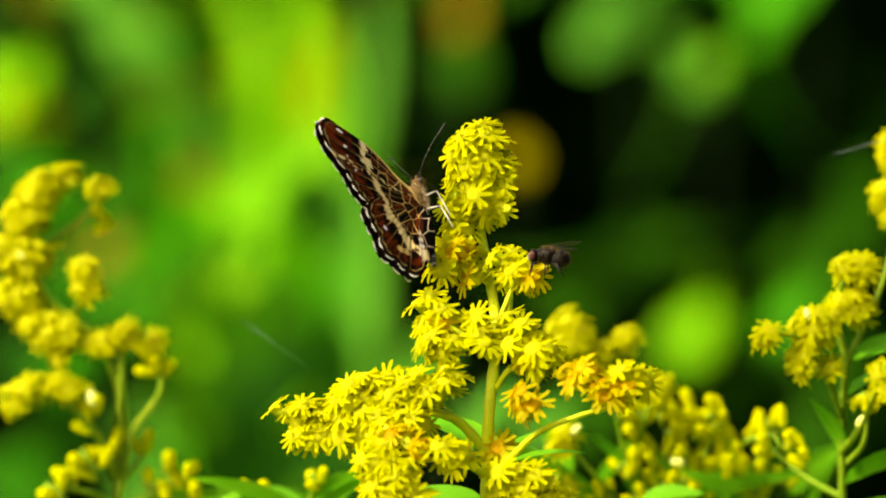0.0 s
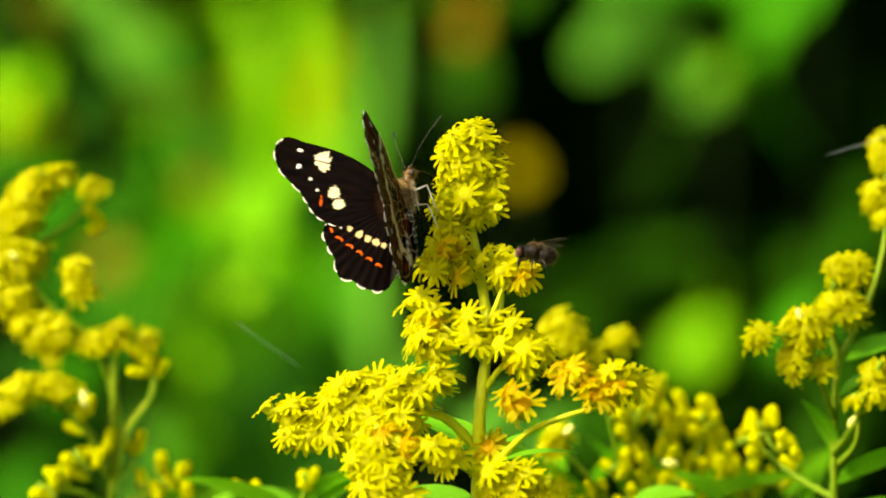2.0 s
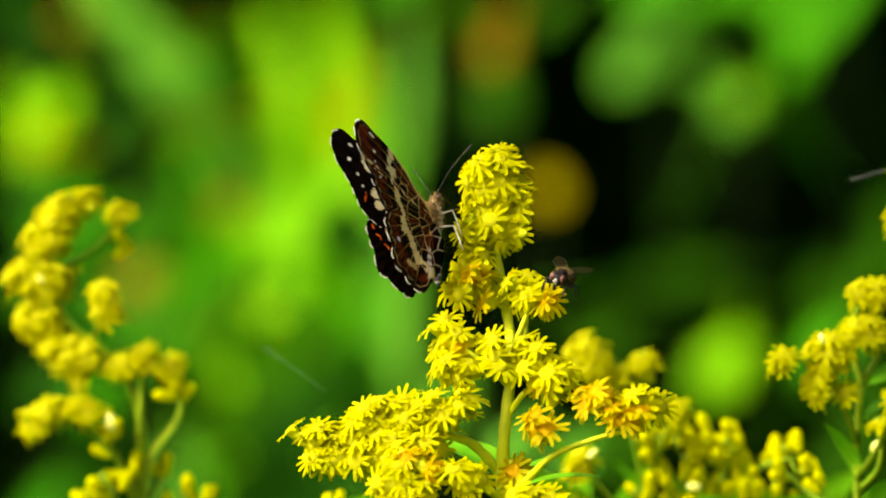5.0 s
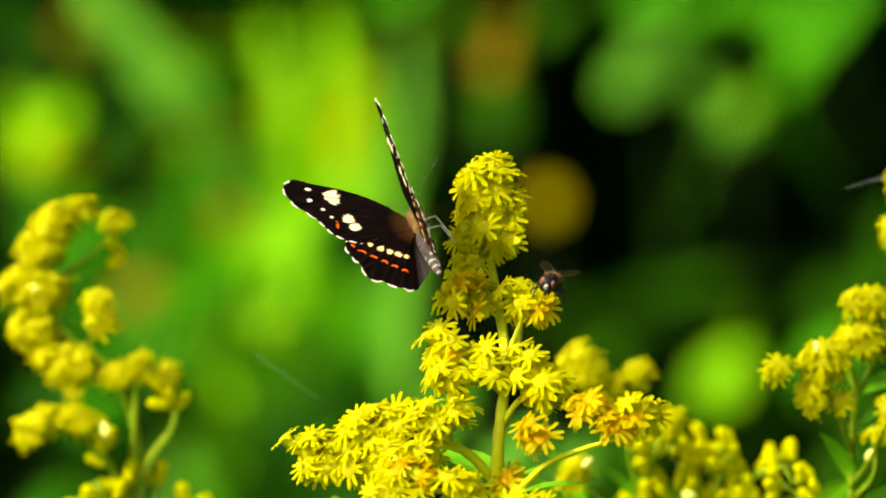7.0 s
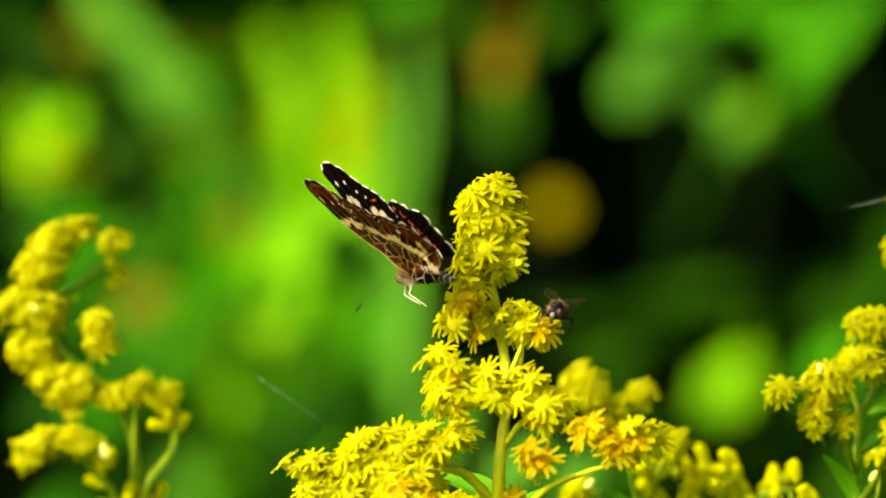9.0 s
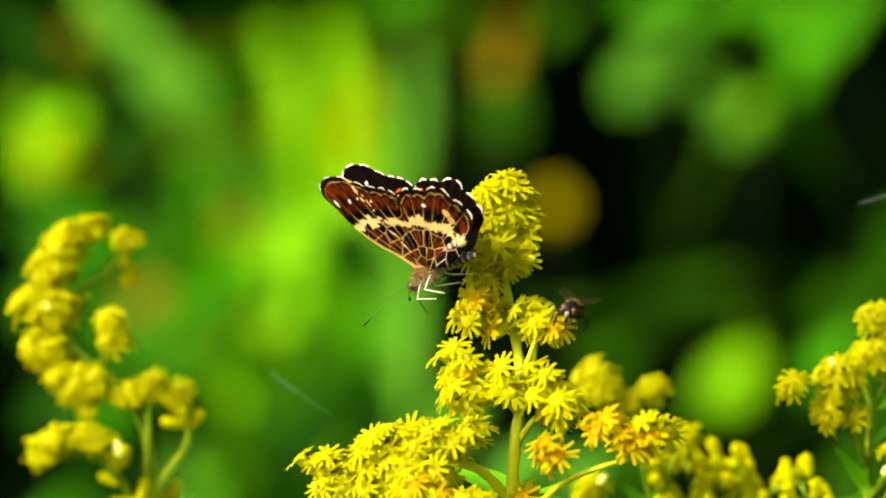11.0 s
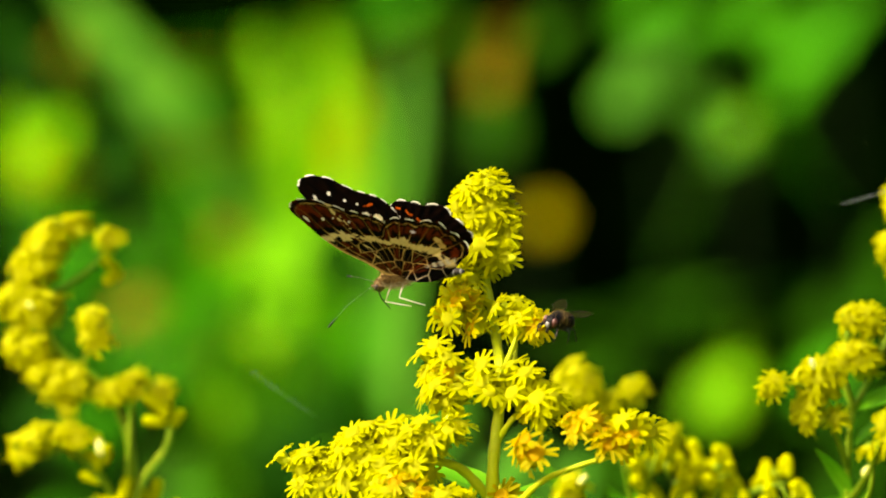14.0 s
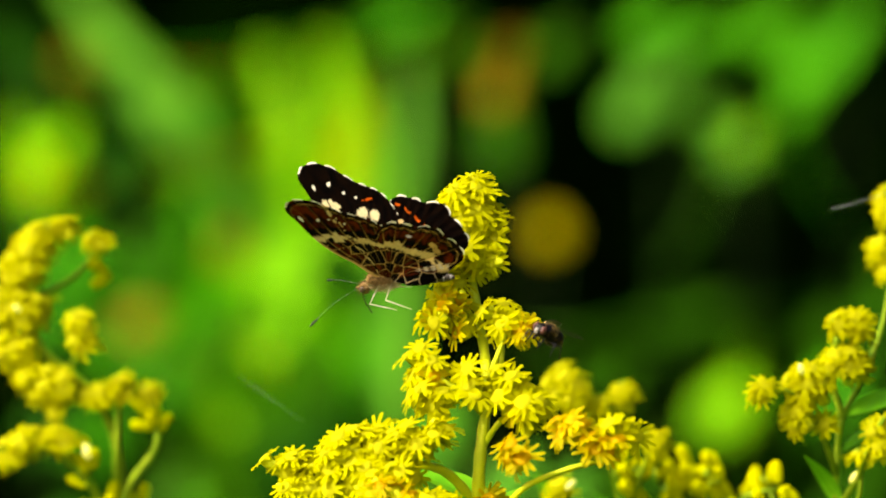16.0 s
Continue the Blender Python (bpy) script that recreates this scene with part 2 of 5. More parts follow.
# ---------------------------------------------------------------- goldenrod
def floret_mesh(seed, petals, length, old=False, droop=0.0):
    """One flower head about z: a cup of bracts, narrow rays and a tuft of disc florets."""
    rnd = random.Random(seed)
    bm = bmesh.new()
    sides = 8
    prev = None
    for z, r in ((-0.0024, 0.0003), (-0.0018, 0.0007), (-0.0008, 0.00085), (0.0, 0.00095)):
        ring = [bm.verts.new((r * math.cos(a), r * math.sin(a), z)) for a in (2 * math.pi * k / sides for k in range(sides))]
        if prev:
            for k in range(sides):
                bm.faces.new((prev[k], prev[(k + 1) % sides], ring[(k + 1) % sides], ring[k])).material_index = 2
        prev = ring
    bm.faces.new(prev).material_index = 1
    for i in range(petals):
        a = 2 * math.pi * (i + rnd.uniform(-0.3, 0.3)) / petals
        ll, w = length * rnd.uniform(0.8, 1.15), length * rnd.uniform(0.125, 0.17)
        lift = rnd.uniform(-0.06, 0.2) - droop
        side = Vector((-math.sin(a), math.cos(a), 0)) * w
        rows = []
        for k, (s, ww) in enumerate(((0.0, 0.95), (0.35, 1.0), (0.72, 1.0), (0.92, 0.8), (1.0, 0.4))):
            out = 0.0009 + ll * s * math.cos(lift * (1 - 0.6 * s))
            z = ll * s * math.sin(lift) - ll * 0.16 * s * s * rnd.uniform(0.3, 1.2)
            c = Vector((math.cos(a) * out, math.sin(a) * out, z))
            up = Vector((0, 0, w * 0.2))
            rows.append((bm.verts.new(c - side * ww + up), bm.verts.new(c), bm.verts.new(c + side * ww + up)))
        for r0, r1 in zip(rows, rows[1:]):
            for k in (0, 1):
                bm.faces.new((r0[k], r0[k + 1], r1[k + 1], r1[k])).material_index = 0
    # a low dome of packed disc florets
    prev = None
    for k, (r, z) in enumerate(((0.00125, 0.0), (0.00105, 0.0002), (0.00075, 0.0003), (0.0004, 0.00034))):
        ring = [bm.verts.new((r * math.cos(a) * rnd.uniform(0.9, 1.1), r * math.sin(a) * rnd.uniform(0.9, 1.1), z + rnd.uniform(-0.0001, 0.00012)))
                for a in (2 * math.pi * (q + 0.5 * k) / 9 for q in range(9))]
        if prev:
            for q in range(9):
                bm.faces.new((prev[q], prev[(q + 1) % 9], ring[(q + 1) % 9], ring[q])).material_index = 1
        prev = ring
    bm.faces.new(prev).material_index = 1
    return mesh_of("floret", bm, OLD if old else PETAL, RUST if old else DISC, CUP)


def bud_mesh(seed, length, open_tip):
    """A closed flower head: green bracts below, a yellow tuft of folded rays above."""
    rnd = random.Random(seed)
    bm = bmesh.new()
    r = length * 0.27
    prof = [(-0.55, 0.3), (-0.4, 0.8), (-0.1, 1.0), (0.15, 1.0), (0.35, 1.12), (0.55, 0.9), (0.66, 0.3)]
    prev = None
    for i, (z, k) in enumerate(prof):
        ring = [bm.verts.new((r * k * math.cos(a) * rnd.uniform(0.92, 1.08), r * k * math.sin(a) * rnd.uniform(0.92, 1.08), z * length))
                for a in (2 * math.pi * j / 9 for j in range(9))]
        if prev:
            for j in range(9):
                f = bm.faces.new((prev[j], prev[(j + 1) % 9], ring[(j + 1) % 9], ring[j]))
                f.material_index = 0 if z > open_tip else 2
        prev = ring
    bm.faces.new(prev).material_index = 1
    return mesh_of("bud", bm, BUD, BUD, CUP)


FLORETS = [floret_mesh(i, 11 + i % 3, 0.0019 + 0.00012 * (i % 3), droop=0.06 * (i % 3)) for i in range(6)]
OLDS = [floret_mesh(20 + i, 11 + i, 0.0020, True, 0.1) for i in range(3)]
BUDS = [bud_mesh(40 + i, 0.0031, (-0.32, -0.2, 0.05)[i]) for i in range(3)]
SMALL = [floret_mesh(60 + i, 10 + i, 0.0017, droop=0.1) for i in range(3)]


def leaf_bm(bm, m, length, width, fold=0.25, bend=0.3, n=8, mat=0, tooth=0.0):
    """A pointed leaf along x from the pose m, folded along its midrib."""
    rows = []
    for i in range(n + 1):
        s = i / n
        w = width * 0.5 * (math.sin(math.pi * min(1, s ** 0.75)) ** 0.85) * (1 + (tooth if i % 2 else -tooth))
        z = -bend * length * s * s
        rows.append([bm.verts.new(m @ Vector((length * s, k * w, z + abs(k) * w * fold))) for k in (-1, -0.5, 0, 0.5, 1)])
    for r0, r1 in zip(rows, rows[1:]):
        for k in range(4):
            bm.faces.new((r0[k], r0[k + 1], r1[k + 1], r1[k])).material_index = mat


def plant(label, stems, sprays, leaves=(), seed=1, pale=(), sunny=False):
    """A goldenrod. stems: lines with a foot and a tip radius in mm; sprays: two ends, two radii in mm, how many heads, of which kind, how much they face up."""
    rnd = random.Random(seed)
    # The sunny plant gets the stem colour with sunlight in it.
    stem_mat = STEM_LIT if sunny else STEM_SIDE
    root = new("goldenrod_plant")
    foot = Vector(stems[0][0][0])
    root.location = foot
    tagged(root, label, "flower", "goldenrod plants")
    back = Matrix.Translation(-foot)
    for k, (line, r0, r1) in enumerate(stems):
        bm = bmesh.new()
        pts = curve(line, 10)
        radii = [(r0 + (r1 - r0) * i / (len(pts) - 1)) * 0.001 * (1 + 0.08 * math.sin(i * 1.7)) for i in range(len(pts))]
        tube(bm, pts, radii, 10)
        bm.transform(back)
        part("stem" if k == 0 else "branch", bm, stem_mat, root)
    for p0, p1, r0, r1, count, kind, rise in sprays:
        p0, p1 = Vector(p0), Vector(p1)
        axis = p1 - p0
        length = axis.length
        axis = axis.normalized() if length > 1e-6 else Vector((0, 0, 1))
        placed = []
        twig = bmesh.new()
        shell = round(count * {"bloom": 0.44, "small": 0.6, "old": 0.7, "bud": 1.0}[kind])
        for nth in range(shell if kind == "bud" else round(shell * 1.4)):
            outer, best = nth < shell, None
            for _try in range(14):
                q = Vector((rnd.gauss(0, 1), rnd.gauss(0, 1), rnd.gauss(0, 1))).normalized()
                t = rnd.random()
                along = q.dot(axis)
                if length > 1e-6 and 0.02 < t < 0.98 and rnd.random() < length / (length + r0 * 0.002):
                    q = (q - axis * along * 0.9).normalized()
                r = (r0 + (r1 - r0) * t) * 0.001 * (rnd.uniform(0.78, 1.16) if outer else rnd.uniform(0.3, 0.65)) * {"bud": 1.9, "small": 0.88}.get(kind, 0.78)
                p = p0.lerp(p1, t) + q * r
                gap = min(((p - o).length for o in placed), default=1)
                if best is None or gap > best[0]:
                    best = (gap, p, q, t)
            _, p, q, t = best
            placed.append(p)
            n = (q + Vector((0, 0, rise)) + SUN * 0.7 + Vector((rnd.uniform(-0.3, 0.3), rnd.uniform(-0.3, 0.3), rnd.uniform(-0.3, 0.3)))).normalized()
            pool = {"bloom": FLORETS, "old": OLDS, "bud": BUDS, "small": SMALL}[kind]
            if kind == "bloom" and rnd.random() < 0.05:
                pool = OLDS
            ob = new("bud" if kind == "bud" else "flower_head", rnd.choice(pool))
            ob.parent = root
            size = rnd.uniform(0.85, 1.12)
            ob.matrix_basis = back @ Matrix.Translation(p) @ aim(n, rnd.uniform(0, 6.28)) @ Matrix.Scale(size, 4)
            heel = p - n * 0.0022 * size
            start = p0.lerp(p1, max(0, t - 0.25))
            tube(twig, (start, start.lerp(heel, 0.6) - Vector((0, 0, 0.0004)), heel), (0.00034, 0.00026, 0.00024), 5)
        if length > 1e-6:
            tube(twig, (p0 - axis * 0.001, p1), (0.0006, 0.0003), 6)
        twig.transform(back)
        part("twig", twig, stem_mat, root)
    # Small whitish buds stand in for bright glints among the heads.
    for p, d, ll in pale:
        bm = bmesh.new()
        lathe(bm, [(-ll / 2, ll * 0.08), (-ll * 0.3, ll * 0.22), (0, ll * 0.28), (ll * 0.3, ll * 0.2), (ll / 2, ll * 0.05)], 10, 0,
              Matrix.Translation(Vector(p)) @ Vector(d).to_track_quat("X", "Z").to_matrix().to_4x4())
        bm.transform(back)
        part("bud", bm, GLINT_BUD, root, "whitish bud whose colour holds a bright glint")
    for p, d, ll, w in leaves:
        bm = bmesh.new()
        x = Vector(d).normalized()
        m = Matrix.Translation(Vector(p)) @ x.to_track_quat("X", "Z").to_matrix().to_4x4() @ Matrix.Rotation(rnd.uniform(-0.6, 0.6), 4, "X")
        leaf_bm(bm, m, ll, w, 0.3, 0.25, 9)
        bm.transform(back)
        part("leaf", bm, LEAF, root)
    return root


# The plant on which the insects sit.
plant("tall goldenrod with bright yellow flower heads, some turning orange",
      [([(0.0079, 0.0100, 0.0000), (0.0071, -0.0040, 0.8967), (0.0063, -0.0080, 0.9163), (0.0066, -0.0100, 0.9276), (0.0076, -0.0080, 0.9372), (0.0068, -0.0020, 0.9452), (0.0054, 0.0000, 0.9533), (0.0050, 0.0020, 0.9663)], 1.2, 0.5),
       ([(0.0063, -0.0080, 0.9171), (0.0097, -0.0140, 0.9205), (0.0136, -0.0180, 0.9242), (0.0188, -0.0200, 0.9264), (0.0263, -0.0200, 0.9283)], 0.55, 0.3),
       ([(0.0063, -0.0080, 0.9211), (0.0013, -0.0100, 0.9260), (-0.0035, -0.0120, 0.9270), (-0.0115, -0.0120, 0.9252), (-0.0229, -0.0080, 0.9255)], 0.8, 0.35),
       ([(0.0064, -0.0080, 0.9175), (0.0005, -0.0140, 0.9213), (-0.0051, -0.0180, 0.9230), (-0.0107, -0.0180, 0.9214)], 0.6, 0.3),
       ([(0.0071, -0.0090, 0.9340), (0.0037, -0.0120, 0.9372), (-0.0011, -0.0120, 0.9405)], 0.5, 0.3),
       ([(0.0074, -0.0070, 0.9380), (0.0089, -0.0080, 0.9420), (0.0105, -0.0080, 0.9461)], 0.5, 0.3),
       ([(0.0074, -0.0070, 0.9388), (0.0094, -0.0030, 0.9408), (0.0098, 0.0000, 0.9452)], 0.4, 0.3),
       ([(0.0069, -0.0090, 0.9292), (0.0097, -0.0120, 0.9332), (0.0133, -0.0120, 0.9356)], 0.5, 0.3),
       ([(0.0066, -0.0080, 0.9106), (0.0093, -0.0140, 0.9141), (0.0133, -0.0160, 0.9165)], 0.6, 0.3),
       ([(0.0066, -0.0080, 0.9106), (-0.0003, -0.0140, 0.9133), (-0.0067, -0.0180, 0.9158)], 0.6, 0.3)],
      [((0.0047, 0.0000, 0.9640), (0.0047, 0.0000, 0.9574), 4.5, 4.2, 112, "bloom", 0.0),
       ((0.0031, -0.0010, 0.9653), (0.0071, -0.0010, 0.9653), 1.6, 1.6, 14, "bloom", 0.7),
       ((0.0054, 0.0000, 0.9674), (0.0058, 0.0000, 0.9670), 1.3, 1.3, 8, "bloom", 1.0),
       ((0.0081, -0.0010, 0.9622), (0.0083, -0.0010, 0.9590), 0.9, 0.9, 9, "bloom", 0.1),
       ((0.0079, -0.0020, 0.9564), (0.0083, -0.0020, 0.9556), 1.0, 1.0, 6, "bloom", -0.5),
       ((0.0018, -0.0020, 0.9578), (0.0013, -0.0020, 0.9553), 1.5, 1.5, 10, "bloom", -0.1),
       ((0.0023, -0.0020, 0.9537), (0.0013, -0.0030, 0.9493), 1.9, 2.2, 14, "bloom", 0.0),
       ((-0.0011, -0.0060, 0.9477), (0.0013, -0.0060, 0.9473), 1.4, 1.6, 6, "bloom", 0.0),
       # Orange heads here put the butterfly's shade into the petal colour.
       ((0.0009, -0.0050, 0.9493), (0.0029, -0.0050, 0.9509), 1.2, 1.2, 4, "old", 0.0),
       ((0.0034, -0.0030, 0.9493), (0.0044, -0.0050, 0.9452), 1.5, 1.8, 9, "bloom", 0.1),
       ((0.0086, -0.0060, 0.9485), (0.0109, -0.0080, 0.9461), 2.6, 2.2, 20, "bloom", 0.2),
       ((0.0124, -0.0090, 0.9462), (0.0127, -0.0090, 0.9459), 1.0, 1.0, 4, "old", 0.1),
       ((-0.0015, -0.0100, 0.9412), (0.0001, -0.0120, 0.9356), 3.4, 3.4, 40, "bloom", 0.2),
       ((0.0045, -0.0120, 0.9405), (0.0053, -0.0140, 0.9363), 2.0, 1.8, 12, "bloom", 0.1),
       ((0.0097, -0.0120, 0.9381), (0.0141, -0.0140, 0.9353), 3.4, 3.0, 36, "bloom", 0.3),
       ((0.0117, -0.0140, 0.9349), (0.0133, -0.0150, 0.9334), 1.8, 1.8, 6, "bloom", 0.1),
       ((0.0126, -0.0200, 0.9272), (0.0107, -0.0200, 0.9295), 1.4, 1.4, 7, "old", 0.0),
       ((0.0172, -0.0190, 0.9322), (0.0204, -0.0200, 0.9330), 1.8, 1.6, 9, "old", 0.5),
       ((0.0219, -0.0210, 0.9302), (0.0259, -0.0210, 0.9302), 1.6, 1.4, 8, "old", 0.7),
       ((0.0251, -0.0200, 0.9322), (0.0287, -0.0200, 0.9319), 1.7, 1.4, 10, "bloom", 0.7),
       ((-0.0228, -0.0100, 0.9268), (-0.0172, -0.0110, 0.9264), 1.9, 2.6, 20, "bloom", 0.3),
       ((-0.0188, -0.0110, 0.9244), (-0.0132, -0.0120, 0.9284), 2.2, 2.8, 24, "bloom", 0.3),
       ((-0.0132, -0.0120, 0.9284), (-0.0019, -0.0130, 0.9309), 3.0, 2.8, 44, "bloom", 0.35),
       ((-0.0099, -0.0160, 0.9237), (-0.0035, -0.0160, 0.9261), 2.4, 2.4, 22, "bloom", 0.2),
       ((-0.0147, -0.0130, 0.9244), (-0.0067, -0.0140, 0.9265), 2.4, 2.6, 26, "bloom", 0.2),
       ((-0.0144, -0.0110, 0.9288), (-0.0075, -0.0120, 0.9315), 2.2, 2.4, 22, "bloom", 0.3),
       ((-0.0039, -0.0140, 0.9293), (0.0001, -0.0140, 0.9301), 2.2, 2.2, 14, "bloom", 0.2),
       ((-0.0212, -0.0110, 0.9236), (-0.0164, -0.0120, 0.9236), 1.8, 2.0, 12, "bloom", 0.1),
       ((-0.0107, -0.0190, 0.9182), (-0.0067, -0.0200, 0.9159), 2.6, 2.6, 20, "bloom", 0.2),
       ((0.0005, -0.0140, 0.9325), (0.0013, -0.0140, 0.9315), 1.6, 1.6, 6, "bloom", 0.0),
       ((-0.0099, -0.0190, 0.9214), (-0.0051, -0.0200, 0.9175), 3.0, 3.2, 34, "bloom", 0.2),
       ((-0.0011, -0.0200, 0.9218), (0.0025, -0.0200, 0.9206), 2.0, 2.0, 14, "bloom", 0.2),
       ((-0.0075, -0.0190, 0.9242), (-0.0027, -0.0200, 0.9214), 1.4, 1.4, 5, "old", 0.2),
       ((0.0077, -0.0100, 0.9224), (0.0080, -0.0100, 0.9218), 0.8, 0.8, 3, "old", 0.2),
       ((-0.0083, -0.0200, 0.9151), (-0.0035, -0.0200, 0.9135), 2.6, 2.6, 20, "bloom", 0.2),
       ((0.0085, -0.0180, 0.9174), (0.0132, -0.0180, 0.9174), 2.6, 2.4, 24, "bloom", 0.3),
       ((0.0116, -0.0180, 0.9134), (0.0172, -0.0180, 0.9146), 2.2, 1.8, 16, "bloom", 0.3)],
      [((0.0067, 0.0000, 0.9209), (-0.75, 0.35, 0.55), 0.013, 0.007), ((0.0067, 0.0000, 0.9176), (0.6, 0.4, 0.75), 0.012, 0.006), ((0.0068, 0.0000, 0.9103), (-0.8, 0.35, 0.4), 0.018, 0.009), ((0.0068, 0.0000, 0.9095), (0.7, 0.4, 0.5), 0.016, 0.008), ((0.0093, -0.0120, 0.9196), (0.9, -0.2, 0.35), 0.011, 0.0022), ((-0.0075, -0.0120, 0.9292), (0.25, -0.2, -0.8), 0.004, 0.0013), ((0.0068, -0.0080, 0.9147), (0.7, 0.5, -0.5), 0.05, 0.010)], 3, sunny=True)

# Neighbours out of focus, further back.
plant("goldenrod with crowded yellow heads and unopened buds",
      [([(-0.0518, 0.0780, 0.0000), (-0.0504, 0.0750, 0.8927), (-0.0497, 0.0740, 0.9136), (-0.0494, 0.0720, 0.9275), (-0.0532, 0.0710, 0.9362), (-0.0609, 0.0690, 0.9432), (-0.0636, 0.0700, 0.9536), (-0.0628, 0.0710, 0.9614)], 0.9, 0.4),
       ([(-0.0497, 0.0740, 0.9118), (-0.0472, 0.0710, 0.9224), (-0.0432, 0.0690, 0.9285), (-0.0432, 0.0690, 0.9328)], 0.7, 0.4),
       ([(-0.0496, 0.0720, 0.9223), (-0.0492, 0.0690, 0.9311), (-0.0492, 0.0690, 0.9362)], 0.6, 0.4),
       ([(-0.0499, 0.0740, 0.9145), (-0.0549, 0.0690, 0.9241), (-0.0599, 0.0670, 0.9276), (-0.0651, 0.0670, 0.9276)], 0.7, 0.4),
       ([(-0.0567, 0.0710, 0.9397), (-0.0549, 0.0640, 0.9432), (-0.0543, 0.0580, 0.9453)], 0.5, 0.3),
       ([(-0.0610, 0.0710, 0.9510), (-0.0560, 0.0750, 0.9544), (-0.0531, 0.0780, 0.9579)], 0.5, 0.3),
       ([(-0.0499, 0.0740, 0.9101), (-0.0549, 0.0690, 0.9129), (-0.0591, 0.0670, 0.9136)], 0.6, 0.4),
       ([(-0.0497, 0.0740, 0.9101), (-0.0438, 0.0740, 0.9127), (-0.0412, 0.0740, 0.9145)], 0.6, 0.4),
       ([(-0.0497, 0.0740, 0.9136), (-0.0468, 0.0740, 0.9171), (-0.0462, 0.0740, 0.9192)], 0.4, 0.3),
       ([(-0.0501, 0.0740, 0.9145), (-0.0506, 0.0710, 0.9172), (-0.0508, 0.0710, 0.9193)], 0.5, 0.3)],
      [((-0.0637, 0.0700, 0.9587), (-0.0610, 0.0700, 0.9605), 2.3, 2.4, 21, "small", 0.4), ((-0.0602, 0.0710, 0.9614), (-0.0572, 0.0720, 0.9618), 1.6, 1.1, 8, "small", 0.6),
       ((-0.0649, 0.0700, 0.9553), (-0.0632, 0.0700, 0.9553), 2.8, 2.7, 21, "small", 0.3), ((-0.0677, 0.0690, 0.9490), (-0.0616, 0.0690, 0.9488), 3.2, 2.8, 32, "small", 0.3),
       ((-0.0661, 0.0690, 0.9432), (-0.0635, 0.0690, 0.9423), 2.7, 2.4, 21, "small", 0.1), ((-0.0613, 0.0690, 0.9380), (-0.0579, 0.0690, 0.9371), 2.7, 2.7, 27, "small", 0.2),
       ((-0.0635, 0.0690, 0.9397), (-0.0626, 0.0690, 0.9388), 2.1, 2.1, 12, "small", 0.2), ((-0.0600, 0.0690, 0.9362), (-0.0587, 0.0690, 0.9341), 2.0, 1.7, 9, "small", 0.0),
       ((-0.0550, 0.0580, 0.9475), (-0.0538, 0.0580, 0.9432), 1.5, 1.6, 12, "small", 0.2), ((-0.0536, 0.0780, 0.9601), (-0.0529, 0.0780, 0.9592), 1.1, 1.1, 6, "small", 0.6),
       ((-0.0522, 0.0780, 0.9549), (-0.0522, 0.0780, 0.9544), 0.5, 0.5, 2, "bud", 0.0), ((-0.0660, 0.0670, 0.9276), (-0.0625, 0.0670, 0.9294), 1.7, 2.0, 14, "small", 0.4),
       ((-0.0599, 0.0670, 0.9294), (-0.0569, 0.0670, 0.9285), 1.7, 1.5, 12, "small", 0.3), ((-0.0660, 0.0670, 0.9259), (-0.0655, 0.0670, 0.9255), 1.2, 1.2, 4, "small", 0.0),
       ((-0.0501, 0.0690, 0.9371), (-0.0479, 0.0690, 0.9375), 1.6, 1.6, 12, "small", 0.7), ((-0.0540, 0.0690, 0.9358), (-0.0518, 0.0690, 0.9362), 1.3, 1.3, 8, "small", 0.5),
       ((-0.0446, 0.0690, 0.9364), (-0.0443, 0.0690, 0.9361), 0.9, 0.9, 4, "small", 0.9), ((-0.0440, 0.0690, 0.9328), (-0.0432, 0.0690, 0.9324), 1.0, 1.0, 5, "bud", 0.6),
       ((-0.0535, 0.0680, 0.9267), (-0.0539, 0.0680, 0.9259), 0.8, 0.8, 3, "bud", 0.9), ((-0.0548, 0.0680, 0.9237), (-0.0544, 0.0680, 0.9231), 0.6, 0.6, 2, "bud", 0.5),
       ((-0.0506, 0.0710, 0.9199), (-0.0506, 0.0710, 0.9194), 0.8, 0.8, 3, "bud", 0.9), ((-0.0462, 0.0740, 0.9197), (-0.0462, 0.0740, 0.9195), 0.5, 0.5, 2, "bud", 1.0),
       ((-0.0549, 0.0690, 0.9185), (-0.0536, 0.0690, 0.9163), 1.2, 1.2, 4, "bud", 0.8), ((-0.0574, 0.0690, 0.9155), (-0.0570, 0.0690, 0.9150), 0.8, 0.8, 3, "bud", 0.9),
       ((-0.0599, 0.0670, 0.9136), (-0.0586, 0.0670, 0.9131), 0.7, 0.7, 3, "bud", 0.5), ((-0.0425, 0.0740, 0.9158), (-0.0403, 0.0740, 0.9153), 1.2, 1.2, 5, "bud", 1.0),
       ((-0.0451, 0.0740, 0.9134), (-0.0377, 0.0740, 0.9129), 0.8, 0.8, 4, "bud", 1.0)],
      [((-0.0497, 0.0740, 0.9058), (-0.8, 0.1, -0.3), 0.05, 0.010), ((-0.0495, 0.0740, 0.9101), (0.8, 0.2, 0.15), 0.045, 0.009)], 5,
      [((-0.0643, 0.0640, 0.9490), (0.6, 0, -0.5), 0.0014), ((-0.0536, 0.0660, 0.9272), (-0.3, 0, 1), 0.0028)])
